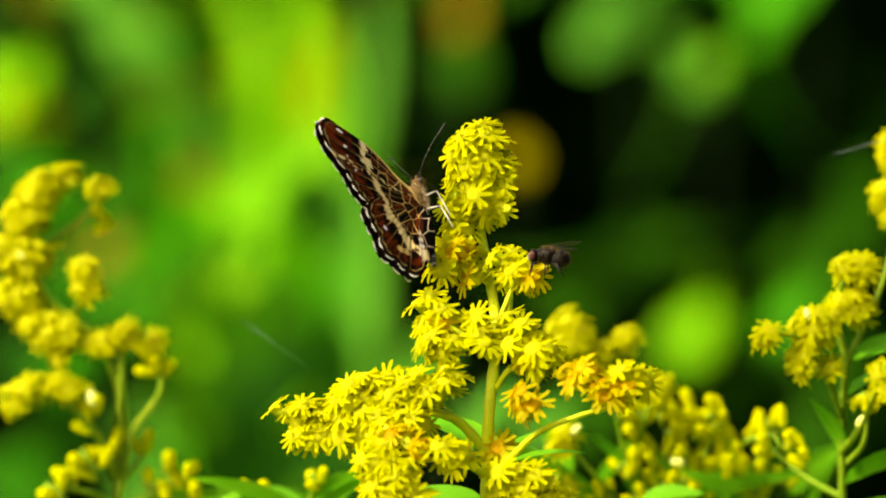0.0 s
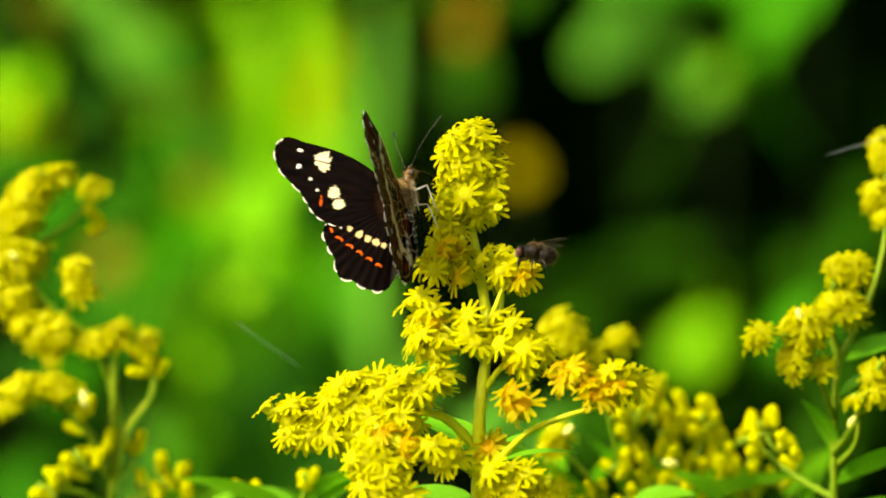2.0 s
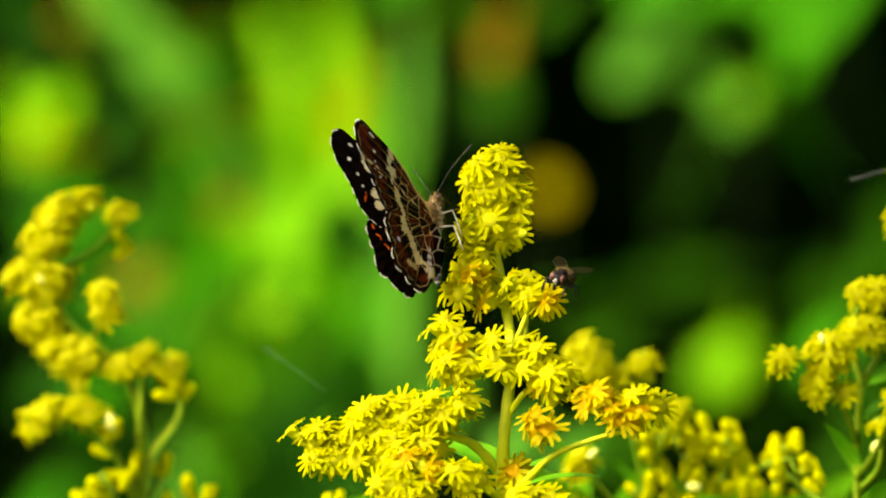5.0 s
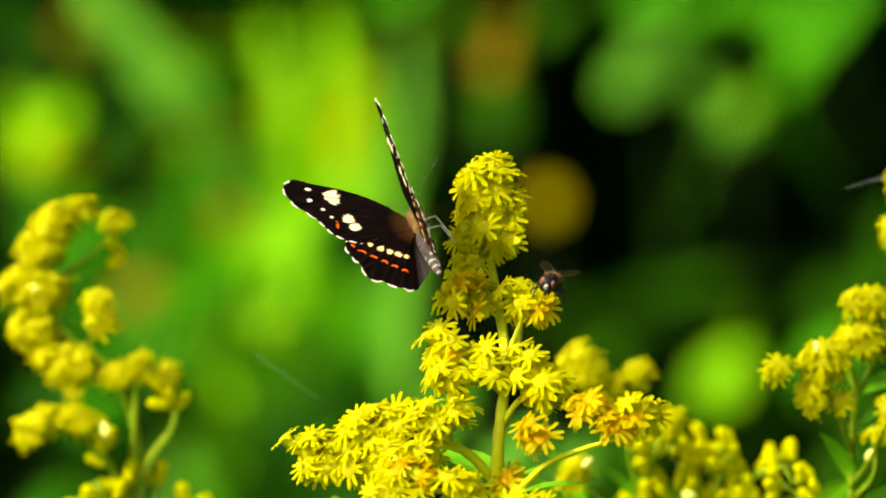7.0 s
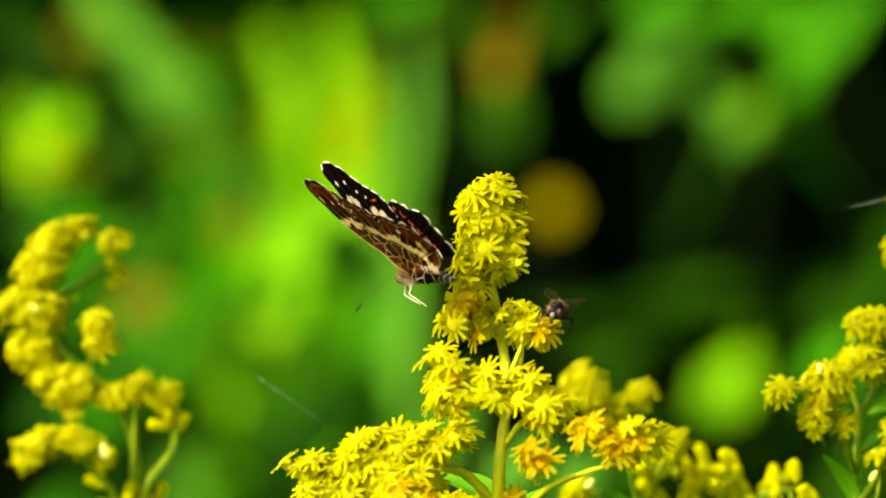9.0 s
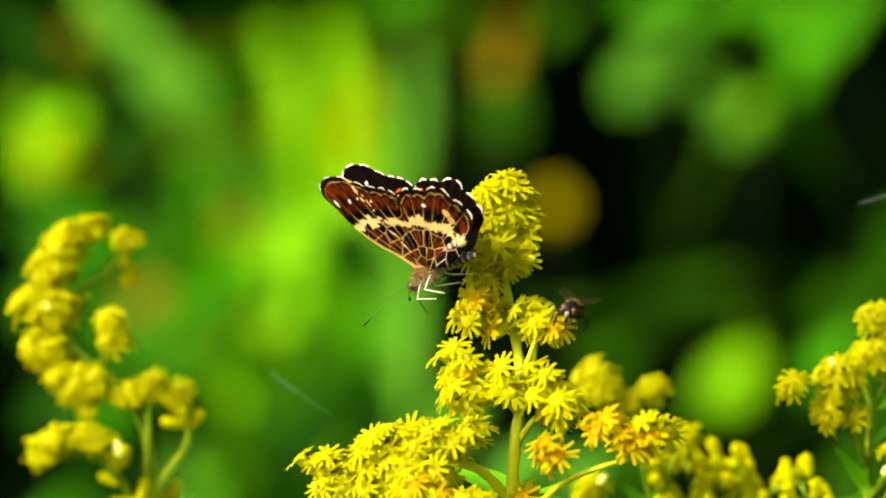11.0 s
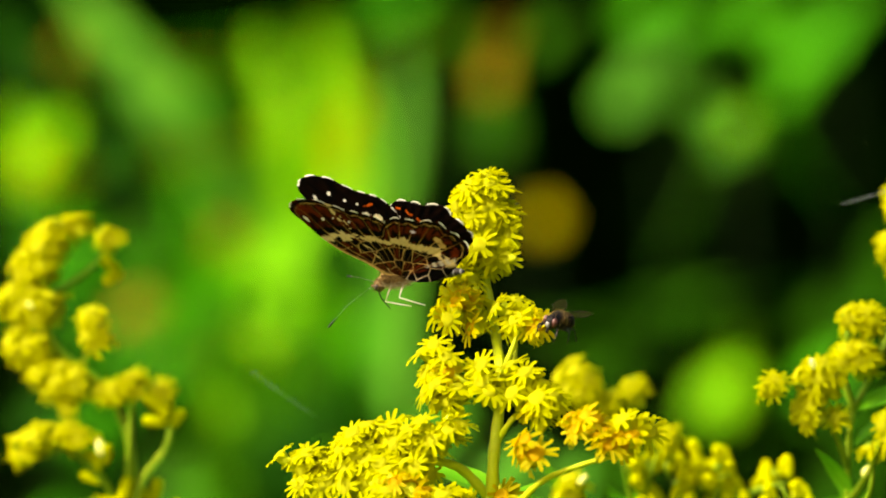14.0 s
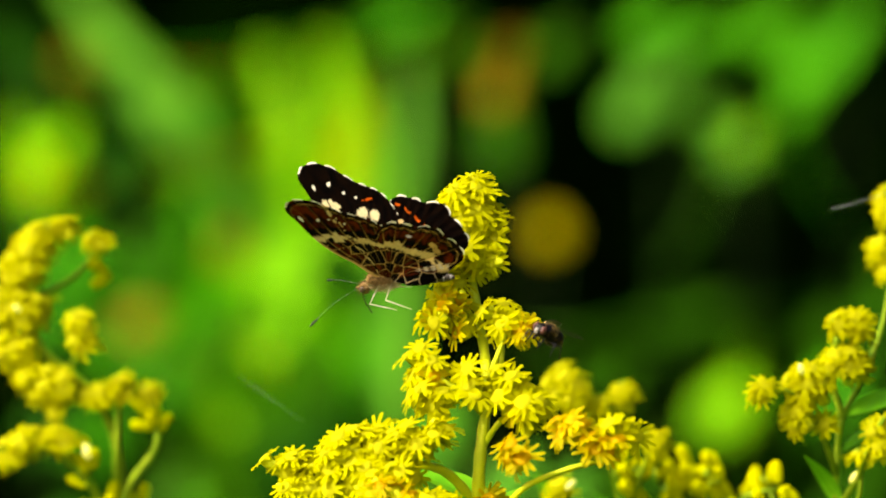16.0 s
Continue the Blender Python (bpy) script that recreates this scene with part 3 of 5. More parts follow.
plant("goldenrod with loose yellow sprays and green leaves",
      [([(0.0609, 0.0500, 0.0000), (0.0602, 0.0460, 0.8942), (0.0596, 0.0420, 0.9146), (0.0595, 0.0400, 0.9248), (0.0602, 0.0380, 0.9333), (0.0637, 0.0400, 0.9400), (0.0674, 0.0460, 0.9518), (0.0677, 0.0500, 0.9662)], 0.65, 0.3),
       ([(0.0595, 0.0410, 0.9197), (0.0617, 0.0340, 0.9233), (0.0639, 0.0300, 0.9292), (0.0659, 0.0280, 0.9334)], 0.6, 0.4),
       ([(0.0595, 0.0400, 0.9248), (0.0566, 0.0340, 0.9317), (0.0531, 0.0300, 0.9367), (0.0480, 0.0280, 0.9380)], 0.5, 0.3),
       ([(0.0602, 0.0380, 0.9333), (0.0584, 0.0360, 0.9400), (0.0592, 0.0340, 0.9451)], 0.6, 0.4),
       ([(0.0596, 0.0420, 0.9129), (0.0540, 0.0480, 0.9161), (0.0498, 0.0500, 0.9195), (0.0481, 0.0500, 0.9212)], 0.5, 0.3),
       ([(0.0603, 0.0400, 0.9181), (0.0625, 0.0340, 0.9216), (0.0628, 0.0320, 0.9267)], 0.5, 0.3)],
      [((0.0673, 0.0500, 0.9671), (0.0677, 0.0500, 0.9637), 1.7, 1.8, 17, "small", 0.3), ((0.0659, 0.0480, 0.9586), (0.0680, 0.0480, 0.9552), 1.5, 2.2, 25, "small", 0.2),
       ((0.0592, 0.0350, 0.9476), (0.0626, 0.0360, 0.9471), 1.5, 1.8, 22, "small", 0.3), ((0.0584, 0.0350, 0.9421), (0.0622, 0.0360, 0.9413), 2.2, 2.2, 30, "small", 0.2),
       ((0.0527, 0.0300, 0.9392), (0.0552, 0.0300, 0.9388), 1.7, 2.1, 18, "small", 0.3), ((0.0472, 0.0280, 0.9376), (0.0482, 0.0280, 0.9374), 1.3, 1.3, 8, "small", 0.4),
       ((0.0531, 0.0310, 0.9367), (0.0557, 0.0320, 0.9375), 1.5, 1.5, 13, "small", 0.1), ((0.0523, 0.0300, 0.9338), (0.0535, 0.0300, 0.9317), 1.2, 1.0, 8, "small", 0.0),
       ((0.0570, 0.0320, 0.9325), (0.0574, 0.0320, 0.9324), 0.6, 0.6, 3, "small", 0.0), ((0.0646, 0.0300, 0.9321), (0.0658, 0.0300, 0.9309), 1.5, 1.5, 12, "small", 0.1),
       ((0.0624, 0.0320, 0.9279), (0.0626, 0.0320, 0.9275), 0.6, 0.6, 4, "small", 0.9), ((0.0477, 0.0500, 0.9216), (0.0507, 0.0500, 0.9224), 1.2, 1.2, 5, "bud", 0.9),
       ((0.0531, 0.0480, 0.9204), (0.0548, 0.0480, 0.9187), 1.0, 1.0, 4, "bud", 0.6), ((0.0652, 0.0300, 0.9292), (0.0656, 0.0300, 0.9284), 1.1, 1.1, 5, "small", 0.4)],
      [((0.0596, 0.0420, 0.9146), (0.9, -0.2, 0.5), 0.022, 0.008), ((0.0595, 0.0410, 0.9197), (-0.35, -0.2, 0.9), 0.010, 0.003),
       ((0.0602, 0.0380, 0.9333), (0.8, -0.1, 0.4), 0.014, 0.005), ((0.0598, 0.0420, 0.9113), (0.8, -0.3, 0.1), 0.04, 0.010), ((0.0595, 0.0410, 0.9206), (-0.3, -0.3, 0.8), 0.009, 0.004), ((0.0602, 0.0380, 0.9282), (0.7, -0.3, 0.6), 0.008, 0.004)], 7,
      [((0.0535, 0.0240, 0.9405), (0.3, 0, -1), 0.0018), ((0.0616, 0.0300, 0.9246), (0.5, 0, 0.8), 0.002)])
plant("goldenrod in bud behind the flowering spray",
      [([(0.0300, 0.0710, 0.0000), (0.0299, 0.0680, 0.8930), (0.0303, 0.0650, 0.9104), (0.0289, 0.0630, 0.9208), (0.0237, 0.0610, 0.9312), (0.0198, 0.0610, 0.9381)], 0.8, 0.4),
       ([(0.0303, 0.0650, 0.9104), (0.0385, 0.0670, 0.9155), (0.0429, 0.0680, 0.9198)], 0.4, 0.3), ([(0.0298, 0.0650, 0.9139), (0.0351, 0.0670, 0.9190), (0.0373, 0.0680, 0.9237)], 0.4, 0.3),
       ([(0.0293, 0.0630, 0.9191), (0.0314, 0.0580, 0.9261), (0.0325, 0.0540, 0.9287)], 0.4, 0.3), ([(0.0263, 0.0630, 0.9277), (0.0277, 0.0650, 0.9328), (0.0281, 0.0650, 0.9363)], 0.4, 0.3),
       ([(0.0303, 0.0650, 0.9087), (0.0236, 0.0540, 0.9151), (0.0184, 0.0510, 0.9211)], 0.4, 0.3), ([(0.0307, 0.0650, 0.9061), (0.0446, 0.0680, 0.9121), (0.0524, 0.0680, 0.9146)], 0.4, 0.3),
       ([(0.0298, 0.0650, 0.9122), (0.0276, 0.0620, 0.9191), (0.0263, 0.0600, 0.9248)], 0.4, 0.3), ([(0.0377, 0.0670, 0.9147), (0.0406, 0.0660, 0.9199), (0.0414, 0.0660, 0.9233)], 0.35, 0.3),
       ([(0.0446, 0.0680, 0.9121), (0.0475, 0.0660, 0.9164), (0.0488, 0.0660, 0.9220)], 0.35, 0.3), ([(0.0307, 0.0650, 0.9061), (0.0359, 0.0650, 0.9104), (0.0393, 0.0650, 0.9130)], 0.4, 0.3)],
      [((0.0186, 0.0610, 0.9382), (0.0199, 0.0610, 0.9365), 3.0, 2.8, 28, "small", 0.4), ((0.0279, 0.0650, 0.9373), (0.0283, 0.0650, 0.9356), 1.1, 1.3, 8, "small", 0.8),
       ((0.0233, 0.0620, 0.9348), (0.0242, 0.0620, 0.9339), 1.3, 1.3, 6, "small", 0.3), ((0.0317, 0.0540, 0.9303), (0.0329, 0.0540, 0.9293), 1.5, 1.5, 8, "small", 0.4),
       ((0.0171, 0.0510, 0.9199), (0.0186, 0.0510, 0.9224), 1.3, 1.3, 8, "small", 0.5), ((0.0176, 0.0540, 0.9151), (0.0190, 0.0560, 0.9137), 1.2, 1.2, 5, "small", 0.5)]
      + [(Vector((x, y, z)), Vector((x + 0.0012, y, z + 0.0008)), r, r, n, "bud", 0.9) for (x, y, z), r, n in (
          ((0.0264, 0.0600, 0.9259), 0.8, 4), ((0.0295, 0.0610, 0.9248), 0.7, 3), ((0.0325, 0.0620, 0.9258), 0.7, 3), ((0.0282, 0.0620, 0.9224), 0.6, 2), ((0.0373, 0.0680, 0.9246), 0.8, 4), ((0.0412, 0.0660, 0.9246), 0.8, 4),
          ((0.0349, 0.0670, 0.9221), 0.7, 3), ((0.0387, 0.0670, 0.9214), 0.6, 3), ((0.0434, 0.0680, 0.9200), 0.7, 3), ((0.0490, 0.0660, 0.9232), 0.7, 3), ((0.0469, 0.0660, 0.9209), 0.5, 2), ((0.0315, 0.0640, 0.9191), 0.8, 4),
          ((0.0360, 0.0650, 0.9185), 0.7, 3), ((0.0401, 0.0670, 0.9171), 0.7, 3), ((0.0446, 0.0670, 0.9162), 0.6, 3), ((0.0482, 0.0670, 0.9168), 0.5, 2), ((0.0324, 0.0640, 0.9141), 0.7, 3), ((0.0371, 0.0650, 0.9147), 0.8, 4),
          ((0.0419, 0.0660, 0.9135), 0.7, 3), ((0.0272, 0.0620, 0.9169), 0.7, 3), ((0.0519, 0.0680, 0.9146), 0.5, 2), ((0.0389, 0.0650, 0.9122), 0.8, 4), ((0.0236, 0.0560, 0.9125), 0.7, 3), ((0.0294, 0.0630, 0.9119), 0.7, 3), ((0.0472, 0.0670, 0.9121), 0.6, 3))],
      [((0.0293, 0.0460, 0.9118), (0.75, -0.25, 0.3), 0.010, 0.005), ((0.0434, 0.0600, 0.9115), (-0.6, -0.25, 0.6), 0.010, 0.006),
       ((0.0298, 0.0650, 0.9018), (-0.5, -0.2, 0.6), 0.04, 0.012), ((0.0298, 0.0650, 0.9061), (0.8, 0, 0.5), 0.03, 0.008), ((0.0245, 0.1000, 0.9092), (0.25, -0.2, 0.9), 0.014, 0.008), ((0.0308, 0.1000, 0.9092), (-0.3, -0.2, 0.9), 0.014, 0.008), ((0.0397, 0.1000, 0.9074), (0.3, -0.2, 0.9), 0.015, 0.008), ((0.0486, 0.1000, 0.9065), (-0.2, -0.2, 0.9), 0.015, 0.008), ((0.0190, 0.0900, 0.9139), (-0.2, -0.2, 0.9), 0.012, 0.006), ((0.0575, 0.1000, 0.9065), (0.2, -0.2, 0.9), 0.016, 0.008), ((0.0352, 0.1000, 0.9092), (0.1, -0.2, 0.9), 0.013, 0.007), ((0.0545, 0.0950, 0.9111), (0.5, -0.2, 0.8), 0.012, 0.006)], 11,
      [((0.0357, 0.0600, 0.9176), (1, 0, -0.15), 0.0024), ((0.0200, 0.0480, 0.9229), (0.6, 0, 0.6), 0.002)])
plant("low goldenrod shoot with green leaves and few buds",
      [([(-0.0226, 0.0560, 0.0000), (-0.0217, 0.0530, 0.9023), (-0.0203, 0.0500, 0.9110), (-0.0190, 0.0480, 0.9153)], 0.9, 0.4)],
      [((-0.0192, 0.0480, 0.9156), (-0.0188, 0.0480, 0.9153), 0.8, 0.8, 3, "bud", 0.9), ((-0.0280, 0.0510, 0.9142), (-0.0263, 0.0510, 0.9137), 0.7, 0.7, 3, "bud", 0.6)],
      [((-0.0203, 0.0500, 0.9118), (0.7, -0.2, 0.55), 0.012, 0.005), ((-0.0203, 0.0500, 0.9110), (-0.9, -0.1, 0.25), 0.014, 0.006), ((-0.0207, 0.0500, 0.9084), (-0.7, -0.2, 0.5), 0.02, 0.007),
       ((-0.0207, 0.0500, 0.9076), (0.6, -0.2, 0.7), 0.016, 0.005)], 13)


def threads():
    """Loose threads of spider silk between the stems."""
    for ends, thick in ((((0.0683, 0.0440, 0.9673), (0.0633, 0.0410, 0.9656), (0.0585, 0.0400, 0.9642)), 0.00003), (((-0.0300, 0.0480, 0.9391), (-0.0258, 0.0480, 0.9361), (-0.0203, 0.0500, 0.9322)), 0.000015)):
        bm = bmesh.new()
        tube(bm, curve(ends, 8), thick, 5)
        tagged(new("spider_thread", mesh_of("spider_thread", bm, SILK)), "glinting thread of spider silk between stems", "thread", "spider threads")


threads()


# ---------------------------------------------------------------- ground and background
def ground():
    bm = bmesh.new()
    n, size = 60, 400.0
    rows = []
    for i in range(n + 1):
        rows.append([])
        for j in range(n + 1):
            x, y = ((2 * k / n - 1) for k in (i, j))
            x, y = size * x * abs(x) ** 2, size * y * abs(y) ** 2
            rows[-1].append(bm.verts.new((x, y, 0.015 * noise.noise((x * 3, y * 3, 0)))))
    for i in range(n):
        for j in range(n):
            bm.faces.new((rows[i][j], rows[i + 1][j], rows[i + 1][j + 1], rows[i][j + 1]))
    tagged(new("ground", mesh_of("ground", bm, SOIL)), "dark soil with leaf litter and moss", "ground", kind="structure")


ground()


def leaf_cloud(name, label, category, mat, count, box, size, seed, lean=(0, 0, 1)):
    """Leaves past counting, through a box, with twigs."""
    rnd = random.Random(seed)
    verts, faces = [], []
    for _ in range(count):
        while True:
            u = [rnd.uniform(-1, 1) for _ in box]
            if sum(abs(k) ** 4 for k in u) < 1.0 + 0.5 * noise.noise(Vector(u) * 2.5 + Vector((seed, 0, 0))):
                break
        c = Vector([(b[0] + b[1]) / 2 + k * (b[1] - b[0]) / 2 for k, b in zip(u, box)])
        m = Matrix.Translation(c) @ aim(Vector(lean) + Vector((rnd.gauss(0, 0.6), rnd.gauss(0, 0.6), rnd.gauss(0, 0.6))), rnd.uniform(0, 6.28))
        s = size * rnd.uniform(0.6, 1.3)
        k = len(verts)
        for p in ((-1, 0, 0), (-0.35, -0.5, 0.1), (0.3, -0.42, 0.08), (1, 0, -0.15), (0.3, 0.42, 0.08), (-0.35, 0.5, 0.1)):
            verts.append(m @ (Vector(p) * s * 0.5))
        faces += [(k, k + 1, k + 5), (k + 1, k + 2, k + 4, k + 5), (k + 2, k + 3, k + 4)]
    me = bpy.data.meshes.new(name)
    me.from_pydata(verts, [], faces)
    me.materials.append(mat)
    return tagged(new(name, me), label, category, kind="stuff")


def hedge_core():
    """The inside of the hedge as a lumpy bank, its deep shade put into the colour."""
    bm = bmesh.new()
    rows = []
    for i in range(41):
        x = -3.2 + 6.4 * i / 40
        rows.append([bm.verts.new((x, 2.75 + 0.15 * noise.noise((x * 4, j * 0.4, 2)) + yy, z)) for j, (yy, z) in
                     enumerate([(0, 2.6 * k / 14) for k in range(15)] + [(0.4, 2.75), (1.2, 2.7), (1.5, 0.0)])])
    for r0, r1 in zip(rows, rows[1:]):
        for k in range(len(r0) - 1):
            bm.faces.new((r0[k], r1[k], r1[k + 1], r0[k + 1]))
    tagged(new("backdrop", mesh_of("backdrop", bm, SHADE_DARK)), "inside of a dense hedge, its shade put into the colour", "hedge", kind="structure")


hedge_core()
leaf_cloud("hedge", "dense hedge, its deep shade put into the leaf colour", "hedge", SHADE_DARK, 10000, ((-1.6, 1.6), (1.75, 2.8), (-0.3, 2.3)), 0.055, 21, (-0.3, -0.8, 0.5))
# Unseen leaf masses, added only to block sun and sky light.
leaf_cloud("shade_canopy", "unseen canopy added to shade the hedge", "tree", SHADE_DARK, 9000, ((-2.0, 1.2), (1.3, 3.2), (1.95, 2.5)), 0.075, 22)
leaf_cloud("shrub", "unseen shrub added to cut skylight from the open side", "shrub", SHADE_DARK, 12000, ((1.1, 2.1), (-2.6, 1.6), (0.0, 3.4)), 0.10, 24)
leaf_cloud("shrub", "unseen shrub added to keep sun off the hedge", "shrub", SHADE_DARK, 14000, ((-1.8, -0.75), (1.2, 2.8), (-0.3, 2.9)), 0.07, 23)


def wild_plant(label, foot, leaves, mat, seed, blades=(), category="plant", stem=0.0005):
    """A background plant: a stem from the ground, each leaf on a stalk of its own. leaves: place, way, length, width; blades: line, width."""
    rnd = random.Random(seed)
    root = new("wild_plant")
    root.location = foot
    tagged(root, label, category, "plants behind the goldenrod")
    back = Matrix.Translation(-Vector(foot))
    if leaves:
        top = max((Vector(p) for p, *_ in leaves), key=lambda p: p.z)
        line = curve([foot, Vector(foot).lerp(top, 0.5) + Vector((0.01, 0.02, 0)), top], 8)
        bm = bmesh.new()
        tube(bm, line, [stem * (1.3 - i / len(line)) for i in range(len(line))], 7)
        bm.transform(back)
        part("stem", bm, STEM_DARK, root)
    for p, d, ll, w in leaves:
        near = min(line, key=lambda q: (q - Vector(p)).length + abs(q.z - Vector(p).z + 0.02))
        bm = bmesh.new()
        x = Vector(d).normalized()
        y = Vector((0.25, 1.0, -0.45)).cross(x).normalized()
        z = x.cross(y)
        m = Matrix((x, y, z)).transposed().to_4x4()
        m.translation = Vector(p) - x * ll * 0.5
        leaf_bm(bm, m @ Matrix.Rotation(rnd.uniform(-0.3, 0.3), 4, "X"), ll, w, 0.18, 0.12, 12, 0, 0.05)
        tube(bm, (near, near.lerp(m.translation, 0.6) + Vector((0, 0, -0.004)), m.translation), 0.0006, 5)
        bm.transform(back)
        part("leaf", bm, mat, root)
    for line, w in blades:
        pts = curve(line, 8)
        bm = bmesh.new()
        rows = []
        for i, p in enumerate(pts):
            s = i / (len(pts) - 1)
            d = (pts[min(i + 1, len(pts) - 1)] - pts[max(i - 1, 0)]).normalized()
            side = d.cross(Vector((0.2, 1, -0.2))).normalized() * w * 0.5 * min(1, 1.15 - s ** 3 * 0.95)
            rows.append([bm.verts.new(p + side * k + Vector((0, abs(k) * w * -0.12, 0))) for k in (-1, -0.5, 0, 0.5, 1)])
        for r0, r1 in zip(rows, rows[1:]):
            for k in range(4):
                bm.faces.new((r0[k], r0[k + 1], r1[k + 1], r1[k]))
        bm.transform(back)
        part("blade", bm, mat, root)
    return root


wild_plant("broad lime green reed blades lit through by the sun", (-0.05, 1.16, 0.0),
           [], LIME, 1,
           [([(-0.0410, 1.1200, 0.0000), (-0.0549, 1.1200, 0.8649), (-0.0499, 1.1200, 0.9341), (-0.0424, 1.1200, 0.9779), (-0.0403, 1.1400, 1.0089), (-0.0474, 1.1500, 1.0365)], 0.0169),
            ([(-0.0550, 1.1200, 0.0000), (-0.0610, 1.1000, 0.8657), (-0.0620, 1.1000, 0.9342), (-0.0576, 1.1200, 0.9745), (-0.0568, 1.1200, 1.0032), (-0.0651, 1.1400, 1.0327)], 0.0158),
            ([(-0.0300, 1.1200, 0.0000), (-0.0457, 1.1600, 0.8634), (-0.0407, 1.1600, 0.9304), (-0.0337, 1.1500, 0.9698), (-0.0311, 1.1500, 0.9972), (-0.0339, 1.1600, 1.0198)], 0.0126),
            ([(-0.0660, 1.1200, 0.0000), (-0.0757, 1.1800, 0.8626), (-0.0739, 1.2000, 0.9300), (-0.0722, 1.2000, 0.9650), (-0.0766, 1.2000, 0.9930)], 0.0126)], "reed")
wild_plant("pale bluish green reed blades", (0.0, 1.25, 0.0),
           [], COOL, 2,
           [([(-0.0350, 1.2000, 0.0000), (-0.0497, 1.2500, 0.8600), (-0.0555, 1.2000, 0.9336), (-0.0686, 1.1200, 0.9813), (-0.0880, 1.1000, 1.0069), (-0.1064, 1.1000, 1.0294), (-0.1249, 1.1000, 1.0528)], 0.0183),
            ([(-0.0850, 1.2000, 0.0000), (-0.0939, 1.2800, 0.8588), (-0.0954, 1.2800, 0.8896), (-0.0961, 1.2800, 0.9040)], 0.0148),
            ([(-0.0250, 1.2000, 0.0000), (-0.0338, 1.2600, 0.8596), (-0.0356, 1.2600, 0.9117), (-0.0371, 1.2600, 0.9332), (-0.0350, 1.2700, 0.9476)], 0.0131),
            ([(-0.0180, 1.0500, 0.0000), (-0.0235, 1.0500, 0.8676), (-0.0233, 1.0500, 0.9215), (-0.0217, 1.0500, 0.9508), (-0.0194, 1.0500, 0.9704)], 0.0101)], "reed")
wild_plant("dull green reed blades, one tall, one short", (-0.0200, 1.0800, 0.0),
           [], MUTED, 16,
           [([(-0.0200, 1.0800, 0.0000), (-0.0356, 1.0800, 0.8665), (-0.0323, 1.0800, 0.9343), (-0.0266, 1.0800, 0.9691), (-0.0205, 1.0800, 0.9939), (-0.0190, 1.0900, 1.0125), (-0.0208, 1.1000, 1.0295)], 0.0079),
            ([(-0.0160, 1.0800, 0.0000), (-0.0284, 1.1000, 0.8657), (-0.0280, 1.1000, 0.9142), (-0.0260, 1.1000, 0.9392)], 0.0066)], "reed")
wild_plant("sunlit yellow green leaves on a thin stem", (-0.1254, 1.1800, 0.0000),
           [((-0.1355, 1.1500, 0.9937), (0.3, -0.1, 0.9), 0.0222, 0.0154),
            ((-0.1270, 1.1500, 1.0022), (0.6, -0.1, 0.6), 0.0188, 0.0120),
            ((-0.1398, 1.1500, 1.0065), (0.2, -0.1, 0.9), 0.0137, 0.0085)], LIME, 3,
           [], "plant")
wild_plant("mid green leaves behind the reeds", (-0.0898, 1.2000, 0.0000),
           [((-0.0932, 1.2400, 0.9786), (0.3, 0, 0.9), 0.035, 0.013), ((-0.1181, 1.2400, 1.0356), (0.6, 0, 0.5), 0.016, 0.008), ((-0.1383, 1.2500, 1.0252), (0.7, 0, 0.4), 0.012, 0.007), ((-0.0793, 1.2000, 0.9589), (-0.2, 0, 0.9), 0.03, 0.018), ((-0.1066, 1.2600, 0.9699), (0.8, 0, 0.5), 0.03, 0.014), ((-0.1209, 1.2600, 0.9592), (-0.5, 0, 0.7), 0.025, 0.014), ((-0.1365, 1.2500, 0.9770), (0.6, 0, 0.5), 0.025, 0.012),
            ((-0.0457, 1.0600, 0.9338), (0.2, 0, 0.9), 0.034, 0.013), ((-0.0344, 1.0700, 0.9370), (0.1, 0, 0.9), 0.034, 0.012), ((-0.0547, 1.0600, 0.9240), (0.3, 0, 0.9), 0.03, 0.012), ((-0.0946, 1.2300, 0.9342), (0.4, 0, 0.8), 0.028, 0.016), ((-0.0326, 1.2300, 0.9396), (0.1, 0, 1), 0.03, 0.012), ((-0.0689, 1.2600, 0.8999), (0.5, 0, 0.8), 0.026, 0.012), ((-0.1341, 1.2400, 0.8773), (0.5, 0, 0.6), 0.026, 0.016), ((-0.0822, 1.2300, 0.8864), (0.4, 0, 0.8), 0.03, 0.016), ((-0.1176, 1.2300, 0.9148), (0.6, 0, 0.7), 0.026, 0.014), ((-0.0736, 1.2400, 0.9146), (0.2, 0, 0.9), 0.026, 0.012), ((-0.0754, 1.2400, 0.9840), (-0.3, 0, 0.9), 0.035, 0.012),
            ((-0.0853, 1.2200, 0.9484), (0.3, 0, 0.8), 0.03, 0.016), ((-0.0994, 1.2400, 0.9573), (-0.3, 0, 0.8), 0.026, 0.016), ((-0.1128, 1.2400, 0.9431), (0.5, 0, 0.7), 0.026, 0.014), ((-0.1282, 1.2300, 0.9679), (0.6, 0, 0.5), 0.026, 0.014), ((-0.0800, 1.2200, 0.9378), (0.2, 0, 0.9), 0.026, 0.012), ((-0.1359, 1.2400, 0.9502), (0.6, 0, 0.5), 0.026, 0.014), ((-0.0851, 1.2600, 1.0184), (0.4, 0, 0.8), 0.026, 0.011), ((-0.0258, 1.2600, 1.0453), (0.7, 0, 0.3), 0.03, 0.012)], GREEN, 4)
